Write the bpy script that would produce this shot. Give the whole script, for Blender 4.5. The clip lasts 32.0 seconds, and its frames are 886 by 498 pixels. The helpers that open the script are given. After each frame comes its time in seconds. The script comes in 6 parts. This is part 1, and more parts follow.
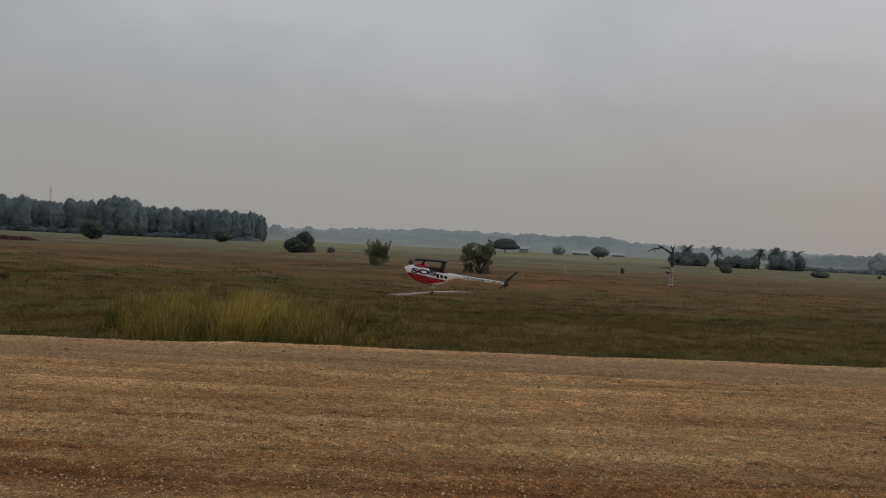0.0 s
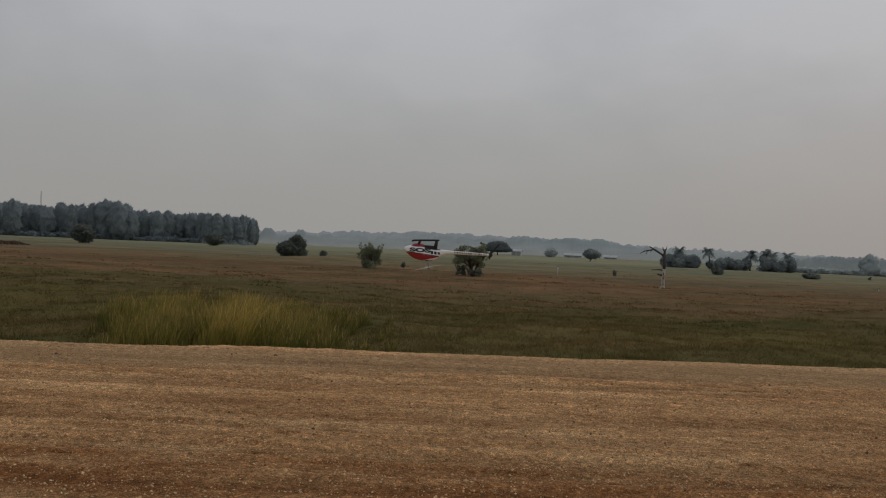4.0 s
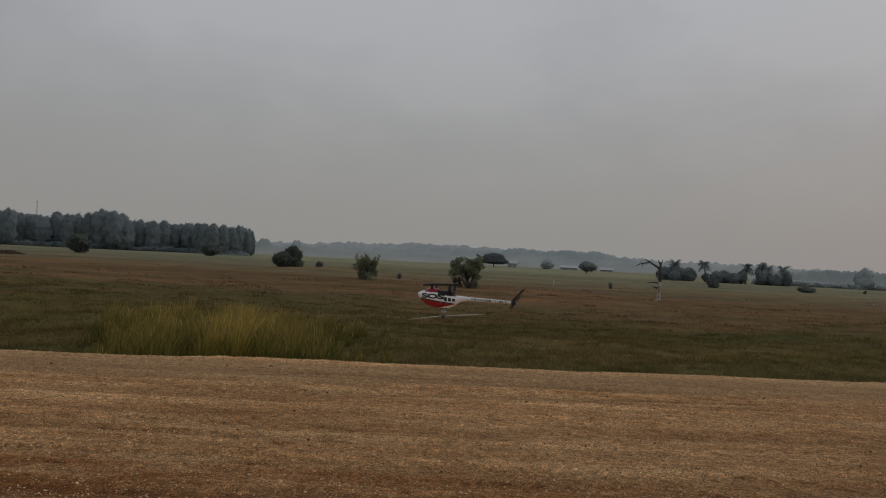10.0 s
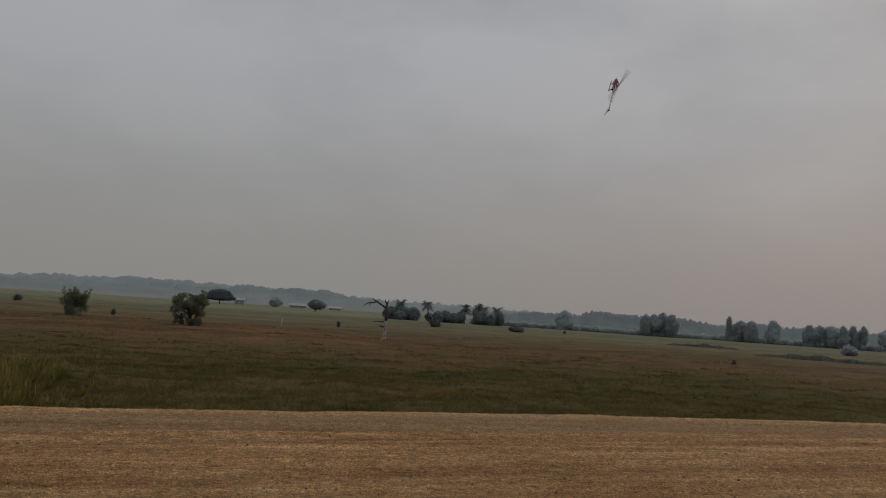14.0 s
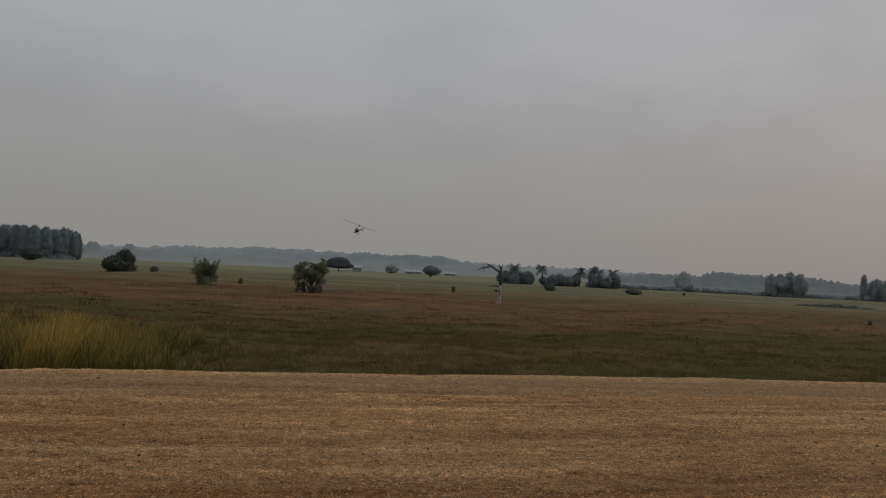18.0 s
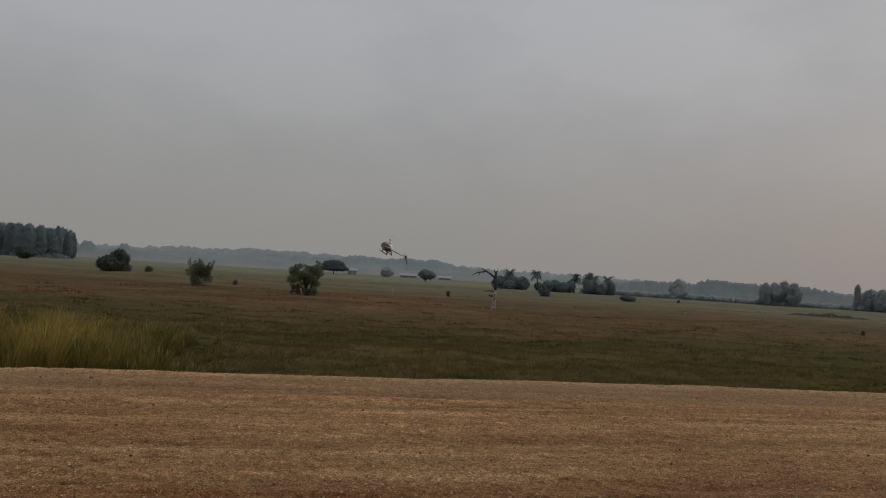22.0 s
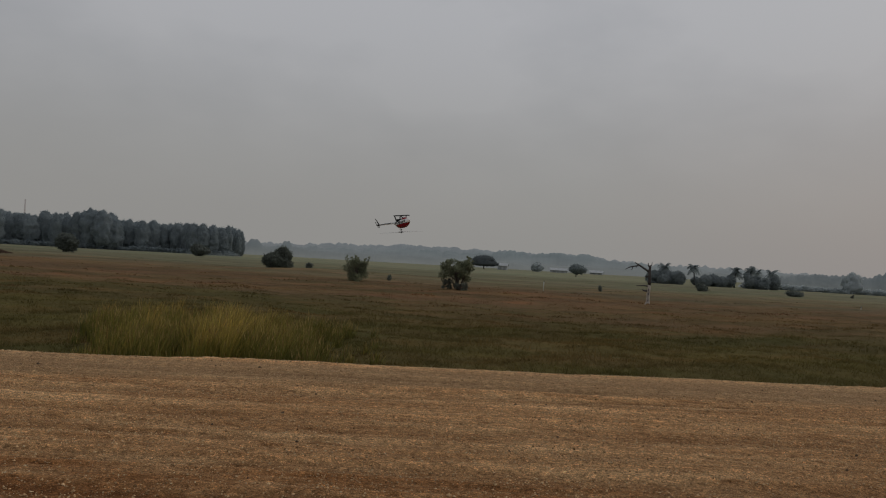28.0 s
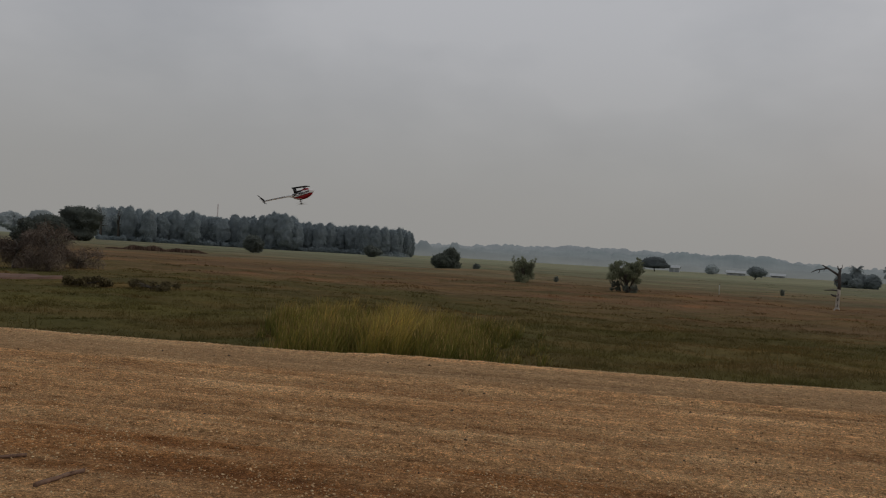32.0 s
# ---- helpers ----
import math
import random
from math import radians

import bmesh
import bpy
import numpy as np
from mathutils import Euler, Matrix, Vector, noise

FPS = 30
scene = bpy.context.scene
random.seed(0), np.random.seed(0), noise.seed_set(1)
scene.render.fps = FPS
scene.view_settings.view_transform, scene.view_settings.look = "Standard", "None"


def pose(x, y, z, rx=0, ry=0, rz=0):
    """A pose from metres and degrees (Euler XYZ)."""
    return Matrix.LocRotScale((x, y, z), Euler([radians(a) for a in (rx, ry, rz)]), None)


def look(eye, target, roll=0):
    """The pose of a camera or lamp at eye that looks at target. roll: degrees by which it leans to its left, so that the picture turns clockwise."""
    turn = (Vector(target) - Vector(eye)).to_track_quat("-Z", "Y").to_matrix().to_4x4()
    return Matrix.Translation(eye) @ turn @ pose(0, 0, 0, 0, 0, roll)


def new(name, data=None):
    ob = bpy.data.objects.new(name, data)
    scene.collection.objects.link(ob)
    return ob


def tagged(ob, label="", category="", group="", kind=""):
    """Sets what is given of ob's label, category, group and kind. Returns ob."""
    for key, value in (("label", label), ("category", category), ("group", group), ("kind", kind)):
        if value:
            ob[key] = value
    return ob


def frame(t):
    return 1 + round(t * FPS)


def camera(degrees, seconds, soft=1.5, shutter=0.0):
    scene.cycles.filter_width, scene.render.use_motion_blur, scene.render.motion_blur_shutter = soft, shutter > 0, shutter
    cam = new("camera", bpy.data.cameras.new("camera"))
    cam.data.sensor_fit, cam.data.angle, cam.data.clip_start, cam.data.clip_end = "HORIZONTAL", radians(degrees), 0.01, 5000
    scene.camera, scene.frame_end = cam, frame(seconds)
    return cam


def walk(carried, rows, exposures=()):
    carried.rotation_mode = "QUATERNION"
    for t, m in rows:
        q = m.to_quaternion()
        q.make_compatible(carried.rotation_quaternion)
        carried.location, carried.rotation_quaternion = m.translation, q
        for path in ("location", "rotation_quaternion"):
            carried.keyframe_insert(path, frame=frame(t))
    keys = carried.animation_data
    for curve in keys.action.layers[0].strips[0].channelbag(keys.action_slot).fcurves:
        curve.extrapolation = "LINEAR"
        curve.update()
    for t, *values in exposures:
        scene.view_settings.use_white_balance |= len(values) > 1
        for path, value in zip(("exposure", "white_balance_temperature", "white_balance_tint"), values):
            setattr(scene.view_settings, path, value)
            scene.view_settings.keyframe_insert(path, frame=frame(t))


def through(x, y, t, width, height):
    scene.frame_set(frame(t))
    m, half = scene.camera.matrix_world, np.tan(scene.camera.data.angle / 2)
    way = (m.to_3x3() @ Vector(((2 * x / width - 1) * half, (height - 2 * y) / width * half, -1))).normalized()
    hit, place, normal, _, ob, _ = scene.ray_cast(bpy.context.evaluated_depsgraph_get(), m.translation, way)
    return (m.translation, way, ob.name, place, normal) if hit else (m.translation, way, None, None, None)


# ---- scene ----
cam = camera(57.56, 32.0, soft=1.1, shutter=0.25)
PATH = [
    (0.0, pose(0.000, 0.000, 1.600, 89.650, -2.750, 0.000)),
    (0.5, pose(0.002, 0.001, 1.596, 89.774, -2.687, -0.234)),
    (1.0, pose(0.005, -0.001, 1.599, 89.794, -2.606, -0.455)),
    (1.5, pose(0.005, 0.000, 1.598, 89.692, -2.492, -0.426)),
    (2.0, pose(0.005, 0.003, 1.596, 89.650, -2.386, -0.400)),
    (2.5, pose(0.009, 0.013, 1.599, 89.877, -2.211, -0.807)),
    (4.5, pose(0.005, 0.013, 1.597, 89.872, -2.617, -0.455)),
    (5.0, pose(0.008, 0.009, 1.597, 89.522, -2.593, -0.376)),
    (5.5, pose(0.009, 0.009, 1.597, 89.543, -2.633, -0.293)),
    (6.0, pose(0.007, 0.003, 1.600, 89.775, -2.671, -0.306)),
    (6.5, pose(0.007, -0.000, 1.602, 90.038, -2.659, -0.488)),
    (7.0, pose(0.008, -0.010, 1.601, 90.279, -2.683, -0.543)),
    (7.5, pose(0.004, -0.009, 1.601, 90.483, -2.694, -0.385)),
    (8.0, pose(0.004, -0.008, 1.602, 90.732, -2.699, -0.100)),
    (8.5, pose(0.002, -0.007, 1.606, 90.953, -2.801, -0.076)),
    (9.0, pose(0.003, -0.014, 1.602, 91.063, -2.875, -0.399)),
    (9.5, pose(0.003, -0.014, 1.598, 91.005, -2.951, -0.742)),
    (10.0, pose(0.006, -0.014, 1.599, 90.713, -2.850, -0.806)),
    (10.5, pose(0.003, -0.011, 1.602, 90.522, -2.848, -0.651)),
    (11.0, pose(0.004, -0.010, 1.601, 90.687, -2.996, -0.608)),
    (11.5, pose(0.001, -0.016, 1.605, 91.424, -3.296, -1.105)),
    (12.0, pose(0.002, -0.024, 1.610, 93.057, -3.597, -3.904)),
    (12.5, pose(0.012, -0.023, 1.614, 94.355, -3.600, -10.525)),
    (13.0, pose(0.031, -0.012, 1.610, 94.408, -3.706, -16.321)),
    (13.5, pose(0.026, -0.010, 1.613, 94.288, -3.932, -18.258)),
    (14.0, pose(0.031, -0.007, 1.613, 94.526, -3.813, -19.879)),
    (14.5, pose(0.046, -0.006, 1.605, 94.155, -3.265, -22.892)),
    (16.5, pose(0.037, -0.041, 1.619, 93.748, -2.117, -18.627)),
    (17.0, pose(0.035, -0.027, 1.614, 93.584, -2.056, -16.200)),
    (17.5, pose(0.028, -0.021, 1.610, 92.442, -2.220, -13.634)),
    (18.0, pose(0.023, 0.003, 1.607, 91.551, -2.771, -11.797)),
    (18.5, pose(0.023, -0.003, 1.607, 91.421, -3.227, -11.512)),
    (19.0, pose(0.028, -0.013, 1.608, 91.793, -3.262, -12.719)),
    (19.5, pose(0.034, -0.029, 1.610, 92.018, -2.945, -14.519)),
    (20.0, pose(0.036, -0.036, 1.612, 92.278, -2.754, -15.834)),
    (20.5, pose(0.029, -0.043, 1.616, 92.970, -3.005, -16.070)),
    (21.0, pose(0.027, -0.027, 1.615, 93.245, -3.224, -15.273)),
    (21.5, pose(0.022, -0.013, 1.609, 92.615, -3.457, -13.761)),
    (22.0, pose(0.021, -0.010, 1.608, 91.869, -3.570, -12.145)),
    (22.5, pose(0.018, 0.000, 1.603, 91.084, -3.607, -11.392)),
    (23.0, pose(0.025, -0.001, 1.606, 90.858, -3.109, -11.594)),
    (23.5, pose(0.014, -0.026, 1.613, 91.842, -2.535, -11.014)),
    (24.0, pose(-0.003, -0.038, 1.614, 93.316, -3.173, -7.504)),
    (24.5, pose(-0.004, -0.044, 1.613, 93.884, -3.827, -4.129)),
    (25.0, pose(-0.010, -0.048, 1.611, 93.631, -4.107, -2.306)),
    (25.5, pose(-0.011, -0.057, 1.610, 93.346, -4.071, -0.941)),
    (27.5, pose(-0.002, -0.024, 1.608, 91.333, -3.445, -1.098)),
    (28.0, pose(0.007, -0.016, 1.603, 90.879, -3.229, -1.506)),
    (28.5, pose(0.000, -0.012, 1.599, 90.676, -3.296, -1.366)),
    (29.0, pose(0.001, -0.006, 1.604, 90.535, -3.258, -0.587)),
    (29.5, pose(0.012, 0.014, 1.595, 90.273, -2.925, 1.171)),
    (30.0, pose(0.023, 0.018, 1.591, 89.910, -2.660, 3.151)),
    (30.5, pose(0.011, 0.019, 1.589, 89.673, -2.881, 4.768)),
    (31.0, pose(0.004, 0.012, 1.592, 89.656, -3.057, 6.879)),
    (31.5, pose(-0.005, 0.013, 1.593, 89.863, -3.208, 9.077)),
    (32.0, pose(-0.011, 0.016, 1.594, 90.288, -3.417, 10.299)),
]
EXPOSURES = [(0, 0.15), (2, 0.15), (5, 0.13), (7, 0.13), (8, 0.10), (9, -0.09), (10, -0.05), (11, 0.02), (12, 0.02), (13, -0.29), (14, -0.20), (17, -0.08), (18, -0.12), (19, -0.09), (20, -0.10), (21, -0.08), (22, -0.09), (23, 0.03), (24, 0.03), (25, -0.05), (28, -0.07), (30, 0.0), (32, 0.03)]
walk(cam, PATH, EXPOSURES)

# world: an overcast, hazy tropical sky; thin cloud layers over a pale Nishita sky
SUN_AZ, SUN_EL = 62.0, 34.0
world = bpy.data.worlds.new("world")
scene.world = world
world.use_nodes = True
wn, wl = world.node_tree.nodes, world.node_tree.links
wn.clear()
w_out, w_bg = wn.new("ShaderNodeOutputWorld"), wn.new("ShaderNodeBackground")
w_sky = wn.new("ShaderNodeTexSky")
w_sky.sky_type, w_sky.sun_disc = "NISHITA", False
w_sky.sun_elevation, w_sky.sun_rotation = radians(SUN_EL), radians(SUN_AZ)
w_sky.air_density, w_sky.dust_density = 1.5, 6.0
w_dim = wn.new("ShaderNodeVectorMath")
w_dim.operation = "SCALE"
w_dim.inputs["Scale"].default_value = 0.06
wl.new(w_sky.outputs["Color"], w_dim.inputs[0])
w_co, w_map = wn.new("ShaderNodeTexCoord"), wn.new("ShaderNodeMapping")
w_map.inputs["Scale"].default_value = (1.0, 1.0, 2.0)
wl.new(w_co.outputs["Generated"], w_map.inputs["Vector"])
w_n1, w_n2 = wn.new("ShaderNodeTexNoise"), wn.new("ShaderNodeTexNoise")
w_n1.inputs["Scale"].default_value, w_n1.inputs["Detail"].default_value = 1.7, 5.0
w_n2.inputs["Scale"].default_value, w_n2.inputs["Detail"].default_value = 5.0, 6.0
wl.new(w_map.outputs["Vector"], w_n1.inputs["Vector"])
wl.new(w_map.outputs["Vector"], w_n2.inputs["Vector"])
w_mixn = wn.new("ShaderNodeMath")
w_mixn.operation = "MULTIPLY_ADD"
w_mixn.inputs[1].default_value = 0.35
wl.new(w_n2.outputs["Fac"], w_mixn.inputs[0])
wl.new(w_n1.outputs["Fac"], w_mixn.inputs[2])
w_ramp = wn.new("ShaderNodeValToRGB")
w_ramp.color_ramp.elements[0].position, w_ramp.color_ramp.elements[0].color = 0.54, (0.300, 0.312, 0.340, 1)
w_ramp.color_ramp.elements[1].position, w_ramp.color_ramp.elements[1].color = 0.84, (0.44, 0.445, 0.468, 1)
wl.new(w_mixn.outputs[0], w_ramp.inputs["Fac"])
# towards the horizon the cloud gives way to dusty haze, a little warmer on the sun's side
w_sep = wn.new("ShaderNodeSeparateXYZ")
wl.new(w_co.outputs["Generated"], w_sep.inputs[0])
w_low = wn.new("ShaderNodeMapRange")
w_low.interpolation_type = "SMOOTHSTEP"
w_low.inputs["From Min"].default_value, w_low.inputs["From Max"].default_value = 0.0, 0.34
wl.new(w_sep.outputs["Z"], w_low.inputs["Value"])
w_sunw = wn.new("ShaderNodeVectorMath")
w_sunw.operation = "DOT_PRODUCT"
w_sunw.inputs[1].default_value = (math.sin(radians(SUN_AZ)), math.cos(radians(SUN_AZ)), 0.1)
wl.new(w_co.outputs["Generated"], w_sunw.inputs[0])
w_warm = wn.new("ShaderNodeMapRange")
w_warm.inputs["From Min"].default_value, w_warm.inputs["From Max"].default_value = 0.62, 1.0
wl.new(w_sunw.outputs["Value"], w_warm.inputs["Value"])
w_hz = wn.new("ShaderNodeMix")
w_hz.data_type = "RGBA"
w_hz.inputs["A"].default_value, w_hz.inputs["B"].default_value = (0.306, 0.300, 0.288, 1), (0.324, 0.289, 0.275, 1)
wl.new(w_warm.outputs["Result"], w_hz.inputs["Factor"])
w_all = wn.new("ShaderNodeMix")
w_all.data_type = "RGBA"
wl.new(w_low.outputs["Result"], w_all.inputs["Factor"])
wl.new(w_hz.outputs["Result"], w_all.inputs["A"])
wl.new(w_ramp.outputs["Color"], w_all.inputs["B"])
w_over = wn.new("ShaderNodeMix")
w_over.data_type = "RGBA"
w_over.inputs["Factor"].default_value = 0.93
wl.new(w_dim.outputs[0], w_over.inputs["A"])
wl.new(w_all.outputs["Result"], w_over.inputs["B"])
wl.new(w_over.outputs["Result"], w_bg.inputs["Color"])
w_bg.inputs["Strength"].default_value = 1.0
wl.new(w_bg.outputs[0], w_out.inputs["Surface"])

sun = new("sun", bpy.data.lights.new("sun", "SUN"))
sun.data.energy, sun.data.angle, sun.data.color = 0.55, radians(24), (1.0, 0.95, 0.88)
sun.matrix_world = look((0, 0, 50), (-50 * math.sin(radians(SUN_AZ)) / math.tan(radians(SUN_EL)), -50 * math.cos(radians(SUN_AZ)) / math.tan(radians(SUN_EL)), 0))


# ---- materials ----
def mat_base(name):
    m = bpy.data.materials.new(name)
    m.use_nodes = True
    n, l = m.node_tree.nodes, m.node_tree.links
    return m, n, l, n["Principled BSDF"]


def noise_node(n, l, scale, detail=4.0, stretch=None, kind="Object", rough=0.55):
    co = n.new("ShaderNodeTexCoord")
    tex = n.new("ShaderNodeTexNoise")
    tex.inputs["Scale"].default_value, tex.inputs["Detail"].default_value, tex.inputs["Roughness"].default_value = scale, detail, rough
    if stretch:
        mp = n.new("ShaderNodeMapping")
        mp.inputs["Scale"].default_value = stretch
        l.new(co.outputs[kind], mp.inputs["Vector"])
        l.new(mp.outputs["Vector"], tex.inputs["Vector"])
    else:
        l.new(co.outputs[kind], tex.inputs["Vector"])
    return tex


def ramp_node(n, l, source, stops):
    r = n.new("ShaderNodeValToRGB")
    while len(r.color_ramp.elements) < len(stops):
        r.color_ramp.elements.new(0.5)
    for e, (p, c) in zip(r.color_ramp.elements, stops):
        e.position, e.color = p, (*c, 1)
    l.new(source, r.inputs["Fac"])
    return r


def mix_node(n, l, fac, a, b, blend="MIX"):
    x = n.new("ShaderNodeMix")
    x.data_type, x.blend_type = "RGBA", blend
    for key, v in (("Factor", fac), ("A", a), ("B", b)):
        if hasattr(v, "is_linked"):
            l.new(v, x.inputs[key])
        elif isinstance(v, tuple):
            x.inputs[key].default_value = (*v, 1)
        else:
            x.inputs[key].default_value = v
    return x.outputs["Result"]


def plain(name, color, rough=0.6, metal=0.0, vary=0.12, scale=12.0, bump=0.0, coat=0.0):
    """A simple surface with soft variation in colour and, if wanted, fine relief."""
    m, n, l, b = mat_base(name)
    t = noise_node(n, l, scale, 5.0)
    lo, hi = tuple(c * (1 - vary) for c in color), tuple(min(1, c * (1 + vary)) for c in color)
    r = ramp_node(n, l, t.outputs["Fac"], [(0.3, lo), (0.7, hi)])
    l.new(r.outputs["Color"], b.inputs["Base Color"])
    b.inputs["Roughness"].default_value, b.inputs["Metallic"].default_value = rough, metal
    b.inputs["Coat Weight"].default_value = coat
    if bump:
        bp = n.new("ShaderNodeBump")
        bp.inputs["Strength"].default_value, bp.inputs["Distance"].default_value = bump, 0.02
        l.new(t.outputs["Fac"], bp.inputs["Height"])
        l.new(bp.outputs["Normal"], b.inputs["Normal"])
    return m


def leaf_mat(name, dark, light, rough=0.75, through=0.0, patch=1.0):
    """Foliage: every leaf a little different, larger patches lighter and darker."""
    m, n, l, b = mat_base(name)
    g = n.new("ShaderNodeNewGeometry")
    r = ramp_node(n, l, g.outputs["Random Per Island"], [(0.0, dark), (0.7, light), (1.0, tuple(min(1, c * 1.2) for c in light))])
    t = noise_node(n, l, 0.9, 3.0)
    r2 = ramp_node(n, l, t.outputs["Fac"], [(0.35, (0.80, 0.80, 0.80)), (0.65, (1.12, 1.12, 1.1))])
    c = mix_node(n, l, patch, r.outputs["Color"], r2.outputs["Color"], "MULTIPLY")
    l.new(c, b.inputs["Base Color"])
    b.inputs["Roughness"].default_value = rough
    b.inputs["Specular IOR Level"].default_value = 0.2
    if through:
        # thin leaves let part of the daylight pass
        tr, mx = n.new("ShaderNodeBsdfTranslucent"), n.new("ShaderNodeMixShader")
        l.new(c, tr.inputs["Color"])
        mx.inputs["Fac"].default_value = through
        l.new(b.outputs["BSDF"], mx.inputs[1])
        l.new(tr.outputs["BSDF"], mx.inputs[2])
        l.new(mx.outputs[0], n["Material Output"].inputs["Surface"])
    return m


def gravel_mat():
    """Compacted laterite gravel: grader streaks along the strip, single grains, dark broken scrapes, moist wheel
    tracks, darker towards the stand.
    """
    m, n, l, b = mat_base("gravel")
    streak = noise_node(n, l, 1.0, 8.0, (0.34, 2.2, 1.0), rough=0.68)
    fine = noise_node(n, l, 13.0, 8.0, (0.85, 1.0, 1.0), rough=0.8)
    scrape = noise_node(n, l, 2.8, 8.0, (0.8, 1.5, 1.0), rough=0.78)
    patch = noise_node(n, l, 0.5, 5.0, (0.5, 1.5, 1.0))
    co = n.new("ShaderNodeTexCoord")
    grains = []
    for scale in (62.0, 135.0):
        v = n.new("ShaderNodeTexVoronoi")
        v.inputs["Scale"].default_value = scale
        l.new(co.outputs["Object"], v.inputs["Vector"])
        grains.append(v)
    base = ramp_node(n, l, streak.outputs["Fac"], [(0.34, (0.416, 0.222, 0.096)), (0.5, (0.556, 0.320, 0.151)), (0.66, (0.716, 0.458, 0.237))])
    c = mix_node(n, l, 0.8, base.outputs["Color"], ramp_node(n, l, fine.outputs["Fac"], [(0.34, (0.46, 0.40, 0.34)), (0.5, (1.0, 1.0, 1.0)), (0.64, (1.42, 1.39, 1.33))]).outputs["Color"], "MULTIPLY")
    for v, f in zip(grains, (0.75, 0.8)):
        sep = n.new("ShaderNodeSeparateColor")
        l.new(v.outputs["Color"], sep.inputs[0])
        tone = ramp_node(n, l, sep.outputs[0], [(0.0, (0.48, 0.46, 0.44)), (0.30, (0.85, 0.84, 0.82)), (0.80, (1.10, 1.10, 1.10)), (0.93, (1.36, 1.34, 1.30)), (1.0, (1.85, 1.8, 1.72))])
        c = mix_node(n, l, f, c, tone.outputs["Color"], "MULTIPLY")
    # scraped furrows show the dark wet soil
    c = mix_node(n, l, 1.0, c, ramp_node(n, l, scrape.outputs["Fac"], [(0.32, (0.42, 0.33, 0.25)), (0.42, (0.86, 0.82, 0.78)), (0.5, (1.0, 1.0, 1.0)), (0.66, (1.20, 1.18, 1.15))]).outputs["Color"], "MULTIPLY")
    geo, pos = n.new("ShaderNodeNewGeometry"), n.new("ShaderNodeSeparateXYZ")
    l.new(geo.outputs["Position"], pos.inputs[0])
    # two broken wheel tracks of moist, redder earth; the gravel also darkens towards the stand
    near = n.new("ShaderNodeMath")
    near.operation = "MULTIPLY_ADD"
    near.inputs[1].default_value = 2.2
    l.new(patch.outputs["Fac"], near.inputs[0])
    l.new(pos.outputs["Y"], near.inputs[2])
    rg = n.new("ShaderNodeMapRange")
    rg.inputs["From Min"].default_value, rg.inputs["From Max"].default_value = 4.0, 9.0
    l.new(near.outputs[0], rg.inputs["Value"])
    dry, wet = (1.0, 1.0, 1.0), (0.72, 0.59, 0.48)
    near_tone = ramp_node(n, l, rg.outputs["Result"], [(0.0, (0.90, 0.84, 0.78)), (0.28, (0.97, 0.95, 0.93)), (0.36, dry), (0.46, wet), (0.56, wet), (0.66, dry), (0.85, (1.10, 1.10, 1.10)), (1.0, (1.14, 1.14, 1.14))])
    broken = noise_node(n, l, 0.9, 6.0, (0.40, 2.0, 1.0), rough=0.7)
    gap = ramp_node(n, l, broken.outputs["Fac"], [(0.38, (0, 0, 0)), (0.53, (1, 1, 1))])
    c = mix_node(n, l, gap.outputs["Color"], c, mix_node(n, l, 1.0, c, near_tone.outputs["Color"], "MULTIPLY"))
    # the loose edge windrow: finer, greyer grit, its lit rim and shaded slope painted in
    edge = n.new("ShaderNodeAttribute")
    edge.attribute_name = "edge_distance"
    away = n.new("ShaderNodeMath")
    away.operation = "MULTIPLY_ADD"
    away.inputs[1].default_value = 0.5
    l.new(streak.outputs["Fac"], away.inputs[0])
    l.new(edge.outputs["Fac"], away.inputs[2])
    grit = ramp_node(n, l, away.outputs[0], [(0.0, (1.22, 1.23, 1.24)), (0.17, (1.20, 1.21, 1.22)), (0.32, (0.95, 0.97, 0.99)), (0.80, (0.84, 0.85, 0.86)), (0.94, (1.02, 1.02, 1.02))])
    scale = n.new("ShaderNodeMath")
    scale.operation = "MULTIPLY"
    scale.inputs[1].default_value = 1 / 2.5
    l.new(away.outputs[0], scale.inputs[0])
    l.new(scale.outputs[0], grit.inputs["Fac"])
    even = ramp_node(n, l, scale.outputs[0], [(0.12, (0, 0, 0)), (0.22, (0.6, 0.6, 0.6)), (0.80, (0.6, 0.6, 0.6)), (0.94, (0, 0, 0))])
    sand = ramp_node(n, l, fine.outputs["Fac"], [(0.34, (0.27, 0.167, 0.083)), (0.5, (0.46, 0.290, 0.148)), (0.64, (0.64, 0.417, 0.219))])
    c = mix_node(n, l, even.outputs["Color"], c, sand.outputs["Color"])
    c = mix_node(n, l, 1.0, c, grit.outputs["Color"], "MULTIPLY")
    # sky light on the crests and shade in the ruts, painted in by height
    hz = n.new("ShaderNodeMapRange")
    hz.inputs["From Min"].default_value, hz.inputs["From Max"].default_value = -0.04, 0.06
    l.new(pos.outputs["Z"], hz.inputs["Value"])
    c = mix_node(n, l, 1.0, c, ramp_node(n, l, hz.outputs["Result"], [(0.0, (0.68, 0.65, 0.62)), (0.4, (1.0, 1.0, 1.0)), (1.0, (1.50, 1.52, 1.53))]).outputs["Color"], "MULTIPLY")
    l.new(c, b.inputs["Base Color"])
    b.inputs["Roughness"].default_value = 0.95
    b.inputs["Specular IOR Level"].default_value = 0.12
    bp = n.new("ShaderNodeBump")
    bp.inputs["Strength"].default_value, bp.inputs["Distance"].default_value = 0.9, 0.010
    bp.invert = True
    l.new(grains[0].outputs["Distance"], bp.inputs["Height"])
    bp2 = n.new("ShaderNodeBump")
